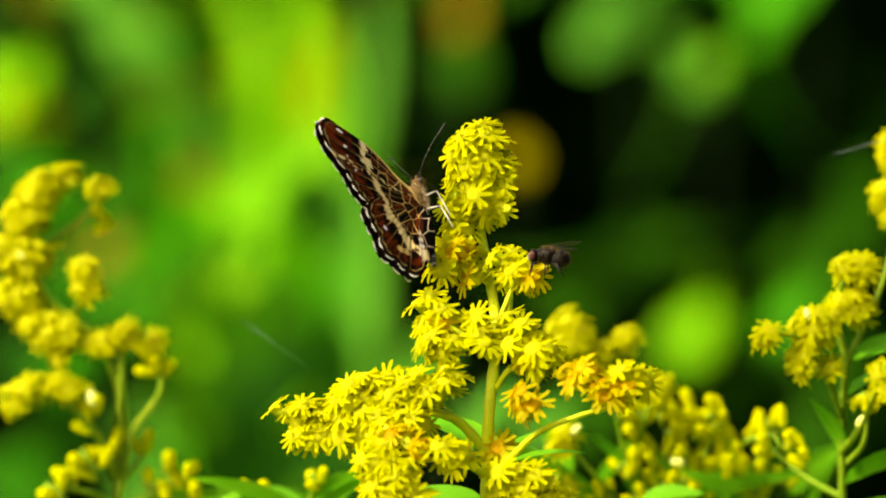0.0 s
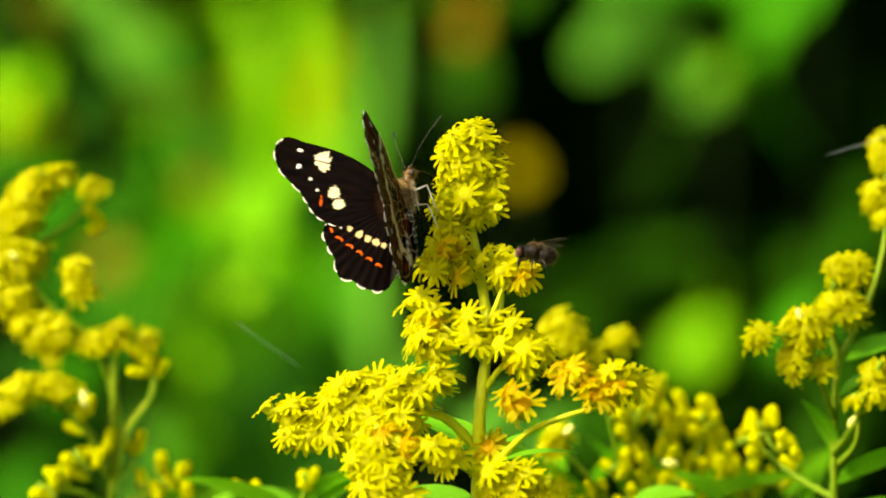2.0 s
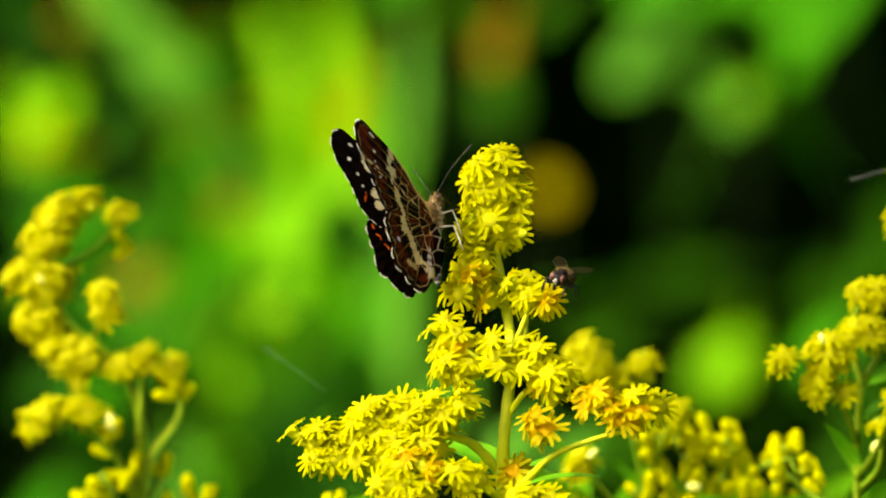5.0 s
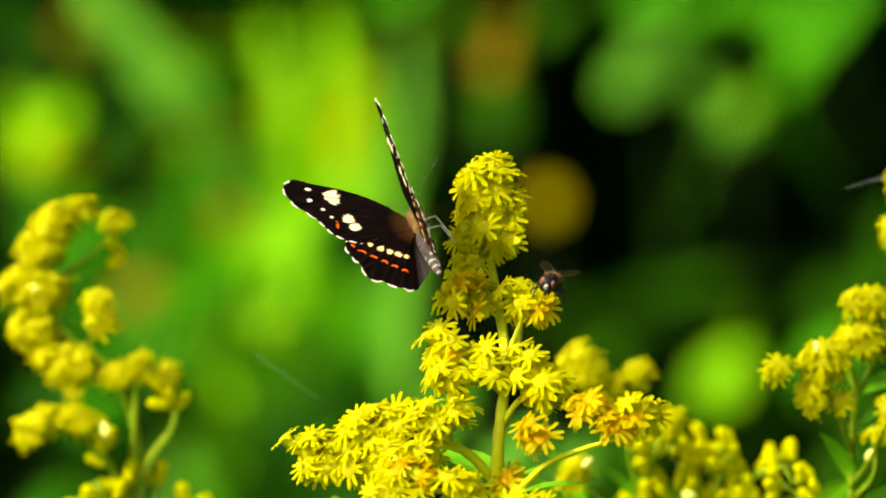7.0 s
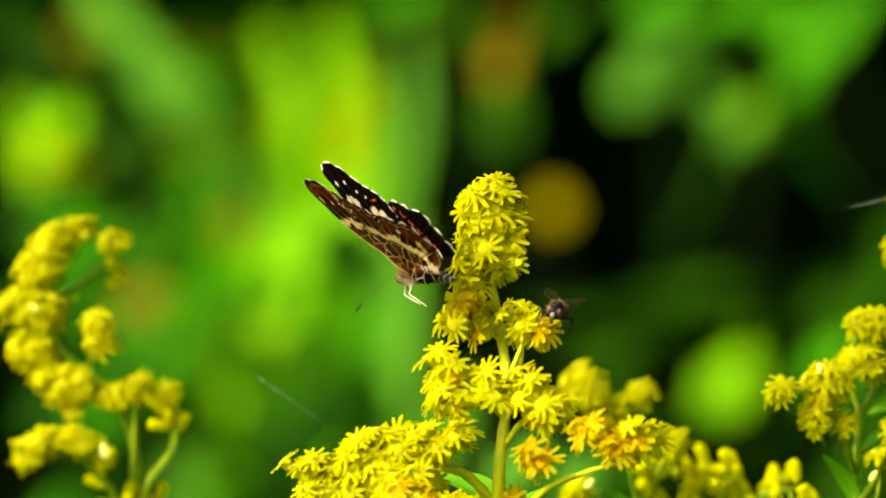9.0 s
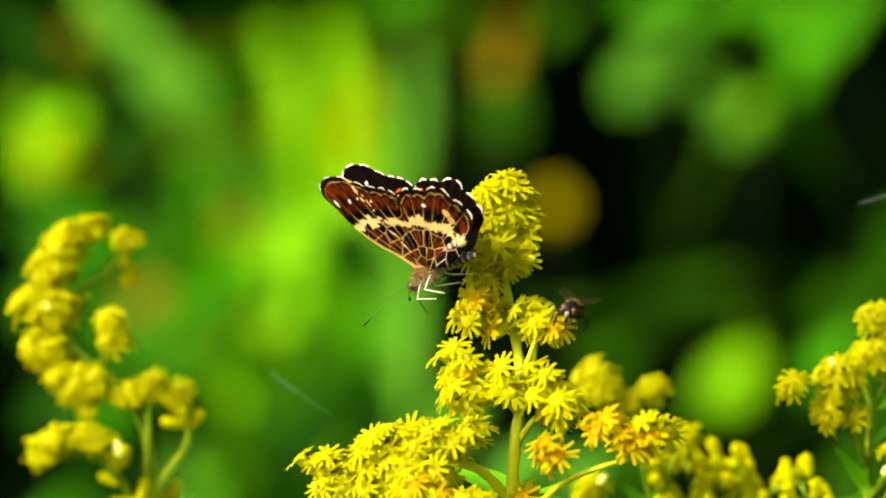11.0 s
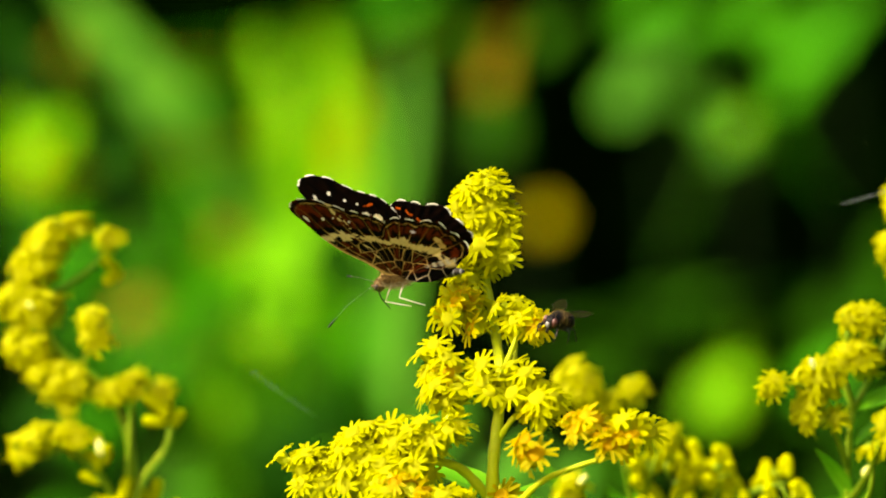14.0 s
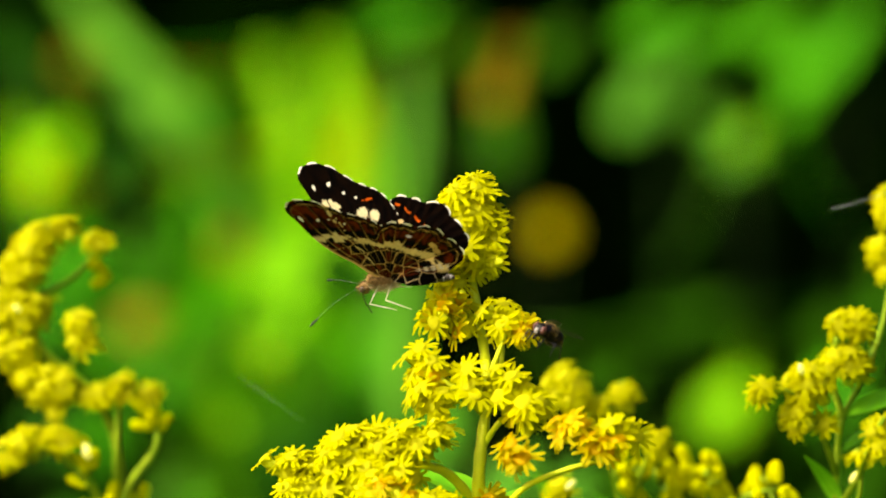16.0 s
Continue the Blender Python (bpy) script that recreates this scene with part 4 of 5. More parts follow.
wild_plant("withered brown leaves low among the reeds", (-0.0776, 1.1500, 0.0000),
           [((-0.0660, 1.0800, 0.9303), (0.2, 0, 0.9), 0.018, 0.013), ((-0.1015, 1.1500, 0.9502), (0.8, 0, 0.4), 0.016, 0.009), ((-0.0740, 1.1200, 0.9721), (0.3, 0, 0.8), 0.012, 0.009), ((-0.1265, 1.2000, 1.0306), (0.5, 0, 0.8), 0.010, 0.006), ((0.0060, 1.2100, 1.0225), (0.4, 0, 0.9), 0.015, 0.008), ((0.0098, 1.2100, 1.0344), (0.4, 0, 0.9), 0.010, 0.006)], BROWN, 5)
wild_plant("yellow blossom and withered leaves far behind", (0.0203, 1.2000, 0.0000),
           [((0.0220, 1.1600, 0.9780), (0.2, 0, 0.9), 0.011, 0.011), ((0.0227, 1.1650, 0.9768), (0.9, 0, 0.2), 0.010, 0.010)], OCHRE, 6)
wild_plant("rounded green leaves of a shrub in dappled light", (0.0727, 1.2000, 0.0000),
           [((0.1062, 1.2200, 1.0333), (0.7, 0, 0.4), 0.0300, 0.0176),
            ((0.0903, 1.2200, 1.0422), (0.7, 0, 0.3), 0.0211, 0.0123),
            ((0.1167, 1.2200, 1.0431), (0.6, 0, 0.5), 0.0194, 0.0123),
            ((0.0700, 1.2200, 1.0395), (0.7, 0, 0.3), 0.0194, 0.0106),
            ((0.0991, 1.2200, 1.0201), (0.5, 0, 0.6), 0.0159, 0.0106),
            ((0.0532, 1.2200, 1.0430), (0.7, 0, 0.3), 0.0211, 0.0097),
            ((0.1088, 1.1800, 0.9304), (0.7, 0, 0.5), 0.0242, 0.0138)], GREEN, 7,
           [], "plant")
wild_plant("pale bluish green leaves of a shrub in dappled light", (0.0600, 1.2400, 0.0000),
           [((0.0479, 1.2200, 1.0183), (0.5, 0, 0.7), 0.0211, 0.0159),
            ((0.0568, 1.2200, 1.0289), (0.7, 0, 0.4), 0.0176, 0.0106),
            ((0.0815, 1.2200, 1.0051), (0.6, 0, 0.5), 0.0176, 0.0123),
            ((0.0709, 1.2200, 1.0148), (0.7, 0, 0.4), 0.0123, 0.0088)], MUTED, 14,
           [], "plant")
wild_plant("green leaves low behind the flowering spray", (0.0050, 0.6000, 0.0000),
           [((-0.0027, 0.5500, 0.9264), (0.3, 0, 0.9), 0.0186, 0.0099),
            ((-0.0119, 0.6000, 0.9168), (-0.4, 0, 0.8), 0.0192, 0.0115),
            ((0.0110, 0.5500, 0.9140), (0.6, 0, 0.6), 0.0186, 0.0099),
            ((0.0239, 0.6000, 0.9104), (0.5, 0, 0.7), 0.0166, 0.0090)], MUTED, 15,
           [], "plant")
# Leaves set as dark patches; their colour carries the shade of the gaps.
wild_plant("dark green leaves, the shade between the reeds put into their colour", (-0.0600, 0.9500, 0.0000),
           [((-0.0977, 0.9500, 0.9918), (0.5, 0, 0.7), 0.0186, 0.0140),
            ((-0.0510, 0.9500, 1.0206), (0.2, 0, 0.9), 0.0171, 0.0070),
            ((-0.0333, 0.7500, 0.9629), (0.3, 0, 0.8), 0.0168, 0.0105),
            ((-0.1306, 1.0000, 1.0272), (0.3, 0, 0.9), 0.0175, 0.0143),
            ((-0.1033, 0.9000, 0.9474), (0.5, 0, 0.7), 0.0151, 0.0106)], SHADE_GREEN, 17,
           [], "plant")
wild_plant("olive and brown leaves at the edge of the hedge", (0.0100, 1.2500, 0.0000),
           [((0.0056, 1.2500, 1.0111), (0.4, 0, 0.8), 0.0232, 0.0143),
            ((-0.0070, 1.2500, 1.0371), (0.3, 0, 0.8), 0.0196, 0.0107),
            ((0.0234, 1.2500, 1.0371), (0.6, 0, 0.5), 0.0196, 0.0107)], OLIVE, 18,
           [], "plant")
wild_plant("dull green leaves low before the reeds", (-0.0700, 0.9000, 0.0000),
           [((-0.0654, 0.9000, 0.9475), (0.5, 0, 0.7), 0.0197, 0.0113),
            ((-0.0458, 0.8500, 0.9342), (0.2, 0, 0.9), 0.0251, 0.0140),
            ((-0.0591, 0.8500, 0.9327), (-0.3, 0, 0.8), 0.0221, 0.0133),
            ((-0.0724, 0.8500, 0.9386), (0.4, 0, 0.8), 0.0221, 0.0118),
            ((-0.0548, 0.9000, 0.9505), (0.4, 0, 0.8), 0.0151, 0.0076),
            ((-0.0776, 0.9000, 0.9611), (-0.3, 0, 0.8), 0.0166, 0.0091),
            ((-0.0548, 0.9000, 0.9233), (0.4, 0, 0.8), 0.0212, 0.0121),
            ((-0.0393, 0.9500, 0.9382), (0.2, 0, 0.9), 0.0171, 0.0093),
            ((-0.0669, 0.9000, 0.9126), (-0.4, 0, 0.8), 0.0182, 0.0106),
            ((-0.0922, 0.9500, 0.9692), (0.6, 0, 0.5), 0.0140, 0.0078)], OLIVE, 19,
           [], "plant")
# No patch of sun falls here; the lime colour makes this leaf brighter.
wild_plant("one bright leaf, its patch of sun put into the colour", (0.0740, 1.1600, 0.0000), [((0.0753, 1.1500, 0.9245), (0.6, -0.1, 0.6), 0.026, 0.017), ((0.0813, 1.1500, 1.0066), (0.6, -0.1, 0.6), 0.010, 0.007)], LIME, 12)
wild_plant("dull green leaves deep in the shrub", (0.0887, 1.4000, 0.0000),
           [((0.0674, 1.3200, 0.9520), (1, 0, 0.1), 0.034, 0.011), ((0.1143, 1.3000, 0.9474), (0.5, 0, 0.8), 0.018, 0.014), ((0.0413, 1.3000, 0.9283), (0.8, 0, 0.5), 0.022, 0.012), ((0.0084, 1.3000, 1.0068), (0.4, 0, 0.8), 0.016, 0.011), ((0.0486, 1.3000, 0.8991), (0.5, 0, 0.8), 0.03, 0.016), ((0.1329, 1.3400, 0.9539), (0.5, 0, 0.7), 0.024, 0.014), ((0.1373, 1.3200, 0.9704), (0.5, 0, 0.7), 0.024, 0.014), ((0.1125, 1.3000, 0.9283), (0.5, 0, 0.7), 0.03, 0.018), ((0.1271, 1.3000, 0.9137), (0.4, 0, 0.8), 0.03, 0.018), ((0.1198, 1.3000, 0.8881), (0.6, 0, 0.7), 0.03, 0.018)], OLIVE, 8)
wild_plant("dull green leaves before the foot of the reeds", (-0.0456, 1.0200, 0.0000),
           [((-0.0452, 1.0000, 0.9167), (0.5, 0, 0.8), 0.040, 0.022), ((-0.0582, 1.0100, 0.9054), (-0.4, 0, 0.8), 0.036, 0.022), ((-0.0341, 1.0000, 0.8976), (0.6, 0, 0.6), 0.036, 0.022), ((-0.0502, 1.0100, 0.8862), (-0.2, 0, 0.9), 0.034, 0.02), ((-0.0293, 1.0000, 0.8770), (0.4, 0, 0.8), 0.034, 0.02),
            ((-0.0649, 1.0200, 0.8875), (-0.6, 0, 0.6), 0.03, 0.018), ((-0.0404, 1.0000, 0.9295), (0.2, 0, 0.9), 0.026, 0.012), ((-0.0534, 1.0100, 0.9310), (-0.2, 0, 0.9), 0.022, 0.010), ((-0.0293, 1.0000, 0.9151), (0.3, 0, 0.9), 0.03, 0.016), ((-0.0325, 1.0000, 0.9589), (0.2, 0, 0.9), 0.024, 0.014), ((-0.0971, 1.0200, 0.9903), (0.3, 0, 0.8), 0.016, 0.010), ((-0.1039, 1.0600, 1.0190), (0.6, 0, 0.6), 0.018, 0.010), ((-0.1268, 1.0600, 1.0173), (0.7, 0, 0.4), 0.018, 0.010), ((-0.0891, 1.0600, 0.9731), (0.2, 0, 0.8), 0.018, 0.010), ((-0.1252, 1.0600, 0.9780), (0.5, 0, 0.6), 0.016, 0.010), ((-0.1206, 1.0100, 0.9198), (0.6, 0, 0.6), 0.024, 0.014), ((-0.1062, 1.0100, 0.8990), (-0.5, 0, 0.7), 0.03, 0.018), ((-0.0229, 1.0000, 0.8849), (0.3, 0, 0.9), 0.02, 0.014)], SHADE_GREEN, 9)

wild_plant("yellowing leaves among the reed blades", (-0.0430, 1.0500, 0.0000),
           [((-0.0390, 1.0800, 0.9956), (0.1, 0, 0.9), 0.0215, 0.0074),
            ((-0.0349, 1.0800, 1.0088), (0.1, 0, 0.9), 0.0149, 0.0058),
            ((-0.1285, 1.0800, 0.9930), (0.3, 0, 0.9), 0.0116, 0.0066),
            ((-0.0638, 1.0800, 0.9343), (0.3, 0, 0.8), 0.0132, 0.0083)], YELLOWING, 10,
           [], "plant")


# ---------------------------------------------------------------- the butterfly
MM = 0.001
FORE = ((45.2, 220), (46.5, 236), (48.5, 245), (52, 249), (55, 247), (58, 241), (63, 223), (67, 202), (72, 180), (78, 167), (84, 158), (88, 150), (91, 142), (94, 133), (102, 112))
HIND = ((80, 104), (88, 112), (91, 123), (94, 135), (97, 144), (101, 148), (109, 151), (119, 153), (124, 164), (130, 174), (138, 165), (148, 168), (156, 166), (161, 160), (164, 146), (167, 132), (171, 120), (177, 104), (184, 82), (192, 56))
UNIT = 0.0779 * MM
TURN = 4.94


def between(table, a):
    xs, ys = zip(*table)
    return float(np.interp(a, xs, ys))


def mixc(a, b, k):
    k = max(0.0, min(1.0, k))
    return tuple(p + (q - p) * k for p, q in zip(a, b))


BLACK, UMBER, RUSTY = (0.001, 0.0006, 0.0004), (0.007, 0.0017, 0.0004), (0.082, 0.011, 0.001)
CREAM, WHITE, ORANGE, STRAW = (0.46, 0.29, 0.08), (0.86, 0.80, 0.62), (0.60, 0.10, 0.006), (0.48, 0.30, 0.07)
VEINS_F, VEINS_H = (51, 57.5, 64, 71, 79, 88), (95, 106, 117, 128, 140, 152, 163)


def spot(a, r, a0, r0, da, dr):
    """1 inside an oval patch at the angle a0 and radius r0, 0 outside."""
    d = math.hypot((a - a0) / da, (r - r0) / dr) + 0.45 * noise.noise((a * 0.8, r * 0.2, a0))
    return max(0.0, min(1.0, (1.12 - d) * 5))


NET = random.Random(31)
SEEDS = []
for ring in range(6):
    for k in range(7):
        q, d = math.radians(44 + 23.0 * k + NET.uniform(-6, 6) + 11 * (ring % 2)), 20 + ring * 30 + NET.uniform(-7, 7)
        SEEDS.append((d * math.cos(q), d * math.sin(q)))
SEEDS = np.array(SEEDS)


def net(a, r):
    """How far a place lies from the lines of the pale net that parts the cells, and which cell it is in."""
    q = math.radians(a)
    d = np.hypot(SEEDS[:, 0] - r * math.cos(q), SEEDS[:, 1] - r * math.sin(q))
    near = np.argpartition(d, 1)
    return float(d[near[1]] - d[near[0]]), int(near[0])


def underside(fore, a, r, rim):
    veins = VEINS_F if fore else VEINS_H
    gap = min(abs(a - v) for v in veins) * math.pi / 180 * r
    cell = sum(a > v for v in veins)
    nz = noise.noise((a * 0.35, r * 0.05, 3.0 if fore else 7.0))
    c = mixc(RUSTY, UMBER, 0.7 + 1.5 * nz)
    step = (37 * cell) % 11 - 5
    band = between(((45, 152), (60, 118), (73, 95), (88, 84), (130, 84), (150, 96), (160, 108), (176, 112)), a) + step * 0.9
    # black patches on both sides of the pale band, some cells only
    c = mixc(c, BLACK, (1.3 - abs(r - band + 23) / 8) * 2 * ((cell * 5 + 1) % 3 != 0))
    c = mixc(c, BLACK, (1.3 - abs(r - band - 22) / 9) * 2 * (0.9 if fore else 0.75))
    # a pale irregular net over the cells near the root, some of them black
    line, which = net(a, r)
    if r < band - 6:
        c = mixc(c, BLACK, 0.95 * ((which * 7) % 5 < 2))
        c = mixc(c, CREAM, (1.7 - line) * 0.8 * min(1.0, r / 45))
    c = mixc(c, mixc(RUSTY, UMBER, 0.35 + 1.5 * nz), (1.5 - abs(rim - (34 if fore else 30)) / 12))
    # the outer border: a dark line, pale crescents between the veins, a black edge
    mid = 1 - min(1, gap / 14)
    c = mixc(c, BLACK, (1.3 - abs(rim - 20) / 3.2) * (1 if not fore or a > 60 else 0.2))
    c = mixc(c, STRAW, (1.6 - abs(rim - 13.5 - 2 * mid) / 1.3) * (0.6 if nz > -0.15 else 0.1))
    c = mixc(c, STRAW, (1.3 - abs(rim - 19.0 + 2 * mid) / 1.0) * (0.22 if nz > 0.05 else 0.0))
    c = mixc(c, BLACK, 1.5 - abs(rim - 8.5) / 4.6)
    wide = (12.5 if fore and a < 60 else 9.0) + step * 0.7 + 7 * noise.noise((a * 0.5, r * 0.1, 1.0)) - (5 if fore and 60 < a < 67 else 0)
    c = mixc(c, (0.60, 0.46, 0.20) if fore and a < 62 else (0.55, 0.40, 0.15), (1.2 - abs(r - band) / wide) * 4)
    if fore:
        c = mixc(c, BLACK, spot(a, r, 52, 124, 3.0, 8) + spot(a, r, 81, 106, 4, 8) * 0.9)
        c = mixc(c, WHITE, 0.8 * (spot(a, r, 56.5, 182, 1.1, 3.6) + spot(a, r, 62, 172, 0.8, 2.4) + spot(a, r, 69, 150, 0.9, 2.4) + spot(a, r, 48.2, 204, 0.9, 7)))
        c = mixc(c, RUSTY, spot(a, r, 51.5, 224, 3.6, 13) * 0.9)
        c = mixc(c, CREAM, (3.2 - (a - 45.2) * math.pi / 180 * r) * 0.6 if r < 140 else 0)
    else:
        c = mixc(c, (0.62, 0.52, 0.6), spot(a, r, 118, 121, 2.2, 4) * 0.9)
        c = mixc(c, CREAM, spot(a, r, 140, 128, 4.5, 6) + spot(a, r, 147, 122, 4, 6) * 0.8)
        c = mixc(c, BLACK, spot(a, r, 152, 148, 4, 7) + spot(a, r, 142, 146, 3, 4) * 0.7)
        c = mixc(c, (0.42, 0.37, 0.28), spot(a, r, 164, 92, 3.0, 34) * (0.55 + 0.45 * math.sin(r * 0.42)))
        c = mixc(c, BLACK, spot(a, r, 158, 96, 3.2, 16) * (0.4 + 0.6 * math.cos(r * 0.42)))
    if not fore:
        c = mixc(c, mixc(BLACK, (0.36, 0.28, 0.16), (2.2 - line) * 0.5), (a - 166) / 6)
    thick = min(1.0, 0.3 + r * 0.009) if r < band else 1.1
    c = mixc(c, CREAM if r < band + 8 else STRAW, (thick - gap) * 1.1 * (0.6 if r < band + 30 else 0.2) * (rim > 9) * min(1.0, r / 80))
    return fringe(fore, a, rim, c)


def upperside(fore, a, r, rim):
    veins = VEINS_F if fore else VEINS_H
    nz = noise.noise((a * 0.3, r * 0.04, 11.0))
    c = mixc((0.001, 0.0006, 0.0005), (0.005, 0.002, 0.001), 0.4 + 0.9 * nz)
    if fore:
        c = mixc(c, (0.70, 0.60, 0.33), spot(a, r, 51.5, 160, 3.8, 13) + spot(a, r, 55.5, 150, 3.2, 11) + spot(a, r, 71, 118, 4.4, 9.5) + spot(a, r, 79.5, 108, 4.6, 10))
        c = mixc(c, WHITE, spot(a, r, 58, 194, 1.2, 4.0) + spot(a, r, 64, 166, 0.8, 2.8) + spot(a, r, 50, 205, 0.6, 5) + spot(a, r, 70, 150, 0.9, 2.6))
        c = mixc(c, ORANGE, spot(a, r, 77, 141, 3.2, 2.4) * 0.8)
        c = mixc(c, BLACK, (1.6 - min(abs(a - v) for v in (53.4, 75.2)) * math.pi / 180 * r) * 0.9)
    else:
        dots = between(((88, 106), (100, 104), (115, 92), (130, 84), (145, 80), (160, 84)), a)
        row = sum(spot(a, r, q, between(((88, 106), (100, 104), (115, 92), (130, 84), (145, 80), (160, 84)), q), w, h)
                  for q, w, h in ((97, 2.4, 4.5), (106, 2.6, 5.0), (117, 3.6, 7.0), (128, 4.2, 6.0), (139, 4.6, 6.0), (150, 4.0, 4.5)))
        c = mixc(c, (0.66, 0.47, 0.2), row)
        for off, amt in ((29, 0.8),):
            d = dots + off + (0 if a < 125 else (a - 125) * 0.35)
            c = mixc(c, ORANGE, (1.2 - abs(r - d - 2 * math.cos(a * 0.6)) / 2.2) * 2 * amt * (math.cos((a - 99) * math.pi * 2 / 10.5) > -0.35) * (98 < a < 154))
        c = mixc(c, (0.05, 0.04, 0.035), (a - 162) / 6 * 0.8)
    if r < 45:
        c = mixc(c, (0.05, 0.022, 0.007), (45 - r) / 40 + 0.5 * noise.noise((a * 0.5, r * 0.3, 4.0)))
    return fringe(fore, a, rim, c)


def fringe(fore, a, rim, c):
    """White dashes along the outer edge."""
    if (fore and a < 48.5) or (not fore and (a < 94 or a > 162)):
        return c
    beat = math.cos((a - 50) * math.pi * 2 / (6.6 if fore else 10.5))
    return mixc(c, WHITE, (2.5 + 1.0 * beat - rim) * 1.1 * (beat > -0.35))


def wing_mesh(name, fore, side):
    """A thin wing in its own plane: x forward, z away from the body; the right wing's upper side faces +y, the left one's -y."""
    table = FORE if fore else HIND
    a0, a1, na, nr = table[0][0], table[-1][0], (150 if fore else 190), 110
    verts, cols = [], []
    for face in (1, -1):
        for i in range(na + 1):
            a = a0 + (a1 - a0) * i / na
            lobe = 0.5 + 0.5 * math.cos((a - 50) * math.pi * 2 / (6.6 if fore else 10.5))
            out = between(table, a) + ((2.6 if fore else 4.2) * lobe if a > 50 and a < 163 else 0)
            t = math.radians(a + TURN)
            for j in range(nr + 1):
                r = 3 + (out - 3) * j / nr
                rim = out - r
                bow = -side * (0.22 * math.sin(r / 250 * math.pi * 0.8) + 0.05 * math.sin(a * 0.9) * r / 200) * MM
                bow -= side * 1.5 * MM * min(1.0, max(0.0, (a - 152) / 36)) * min(1.0, r / 40)
                thick = 0.03 * MM * face * side * (1 if j < nr else 0.3)
                lift = (0.0 if fore else -0.07) * MM * side
                root_k = max(0.0, 1 - r / 58) ** 1.4
                swell = 19 * UNIT * max(0.0, 1 - (a - a0) / 34) ** 1.6 * math.sin(math.pi * min(1.0, r / 215)) if fore else 0.0
                ahead = 20 * UNIT * max(0.0, 1 - (a - a0) / 42) * max(0.0, 1 - r / 200) * min(1.0, r / 12) if fore else 0.0
                verts.append((r * UNIT * math.cos(t) + swell * math.sin(t) + ahead, bow + thick + lift - side * 0.75 * MM * root_k, r * UNIT * math.sin(t) - swell * math.cos(t) - 0.9 * MM * root_k))
                cols.append((upperside if face > 0 else underside)(fore, a, r, rim))
    faces, half, w = [], (na + 1) * (nr + 1), nr + 1
    for face in (0, 1):
        for i in range(na):
            for j in range(nr):
                q = [face * half + k for k in (i * w + j, (i + 1) * w + j, (i + 1) * w + j + 1, i * w + j + 1)]
                faces.append(q if (face == 0) == (side > 0) else q[::-1])
    ring = [i * w + nr for i in range(na + 1)] + [na * w + j for j in range(nr - 1, -1, -1)] + [i * w for i in range(na - 1, -1, -1)] + list(range(1, nr))
    for p, q in zip(ring, ring[1:] + ring[:1]):
        faces.append((p, q, q + half, p + half))
    me = bpy.data.meshes.new(name)
    me.from_pydata(verts, [], faces)
    layer = me.color_attributes.new("scales", "FLOAT_COLOR", "POINT")
    layer.data.foreach_set("color", np.array([(*c, 1.0) for c in cols], dtype=np.float32).ravel())
    me.materials.append(SCALES)
    me.shade_smooth()
    return me


def hairs(bm, rnd, count, place, length, width, mat=0):
    """Short tapering hairs; place gives a root and its outward direction."""
    for _ in range(count):
        p, d = place()
        d = (d + Vector((rnd.gauss(0, 0.3) - 0.5, rnd.gauss(0, 0.3), rnd.gauss(0, 0.3)))).normalized()
        side = d.cross(Vector((rnd.gauss(0, 1), rnd.gauss(0, 1), rnd.gauss(0, 1)))).normalized() * width
        tip = bm.verts.new(p + d * length * rnd.uniform(0.6, 1.3))
        f = bm.faces.new((bm.verts.new(p - side), bm.verts.new(p + side), tip))
        f.material_index = mat


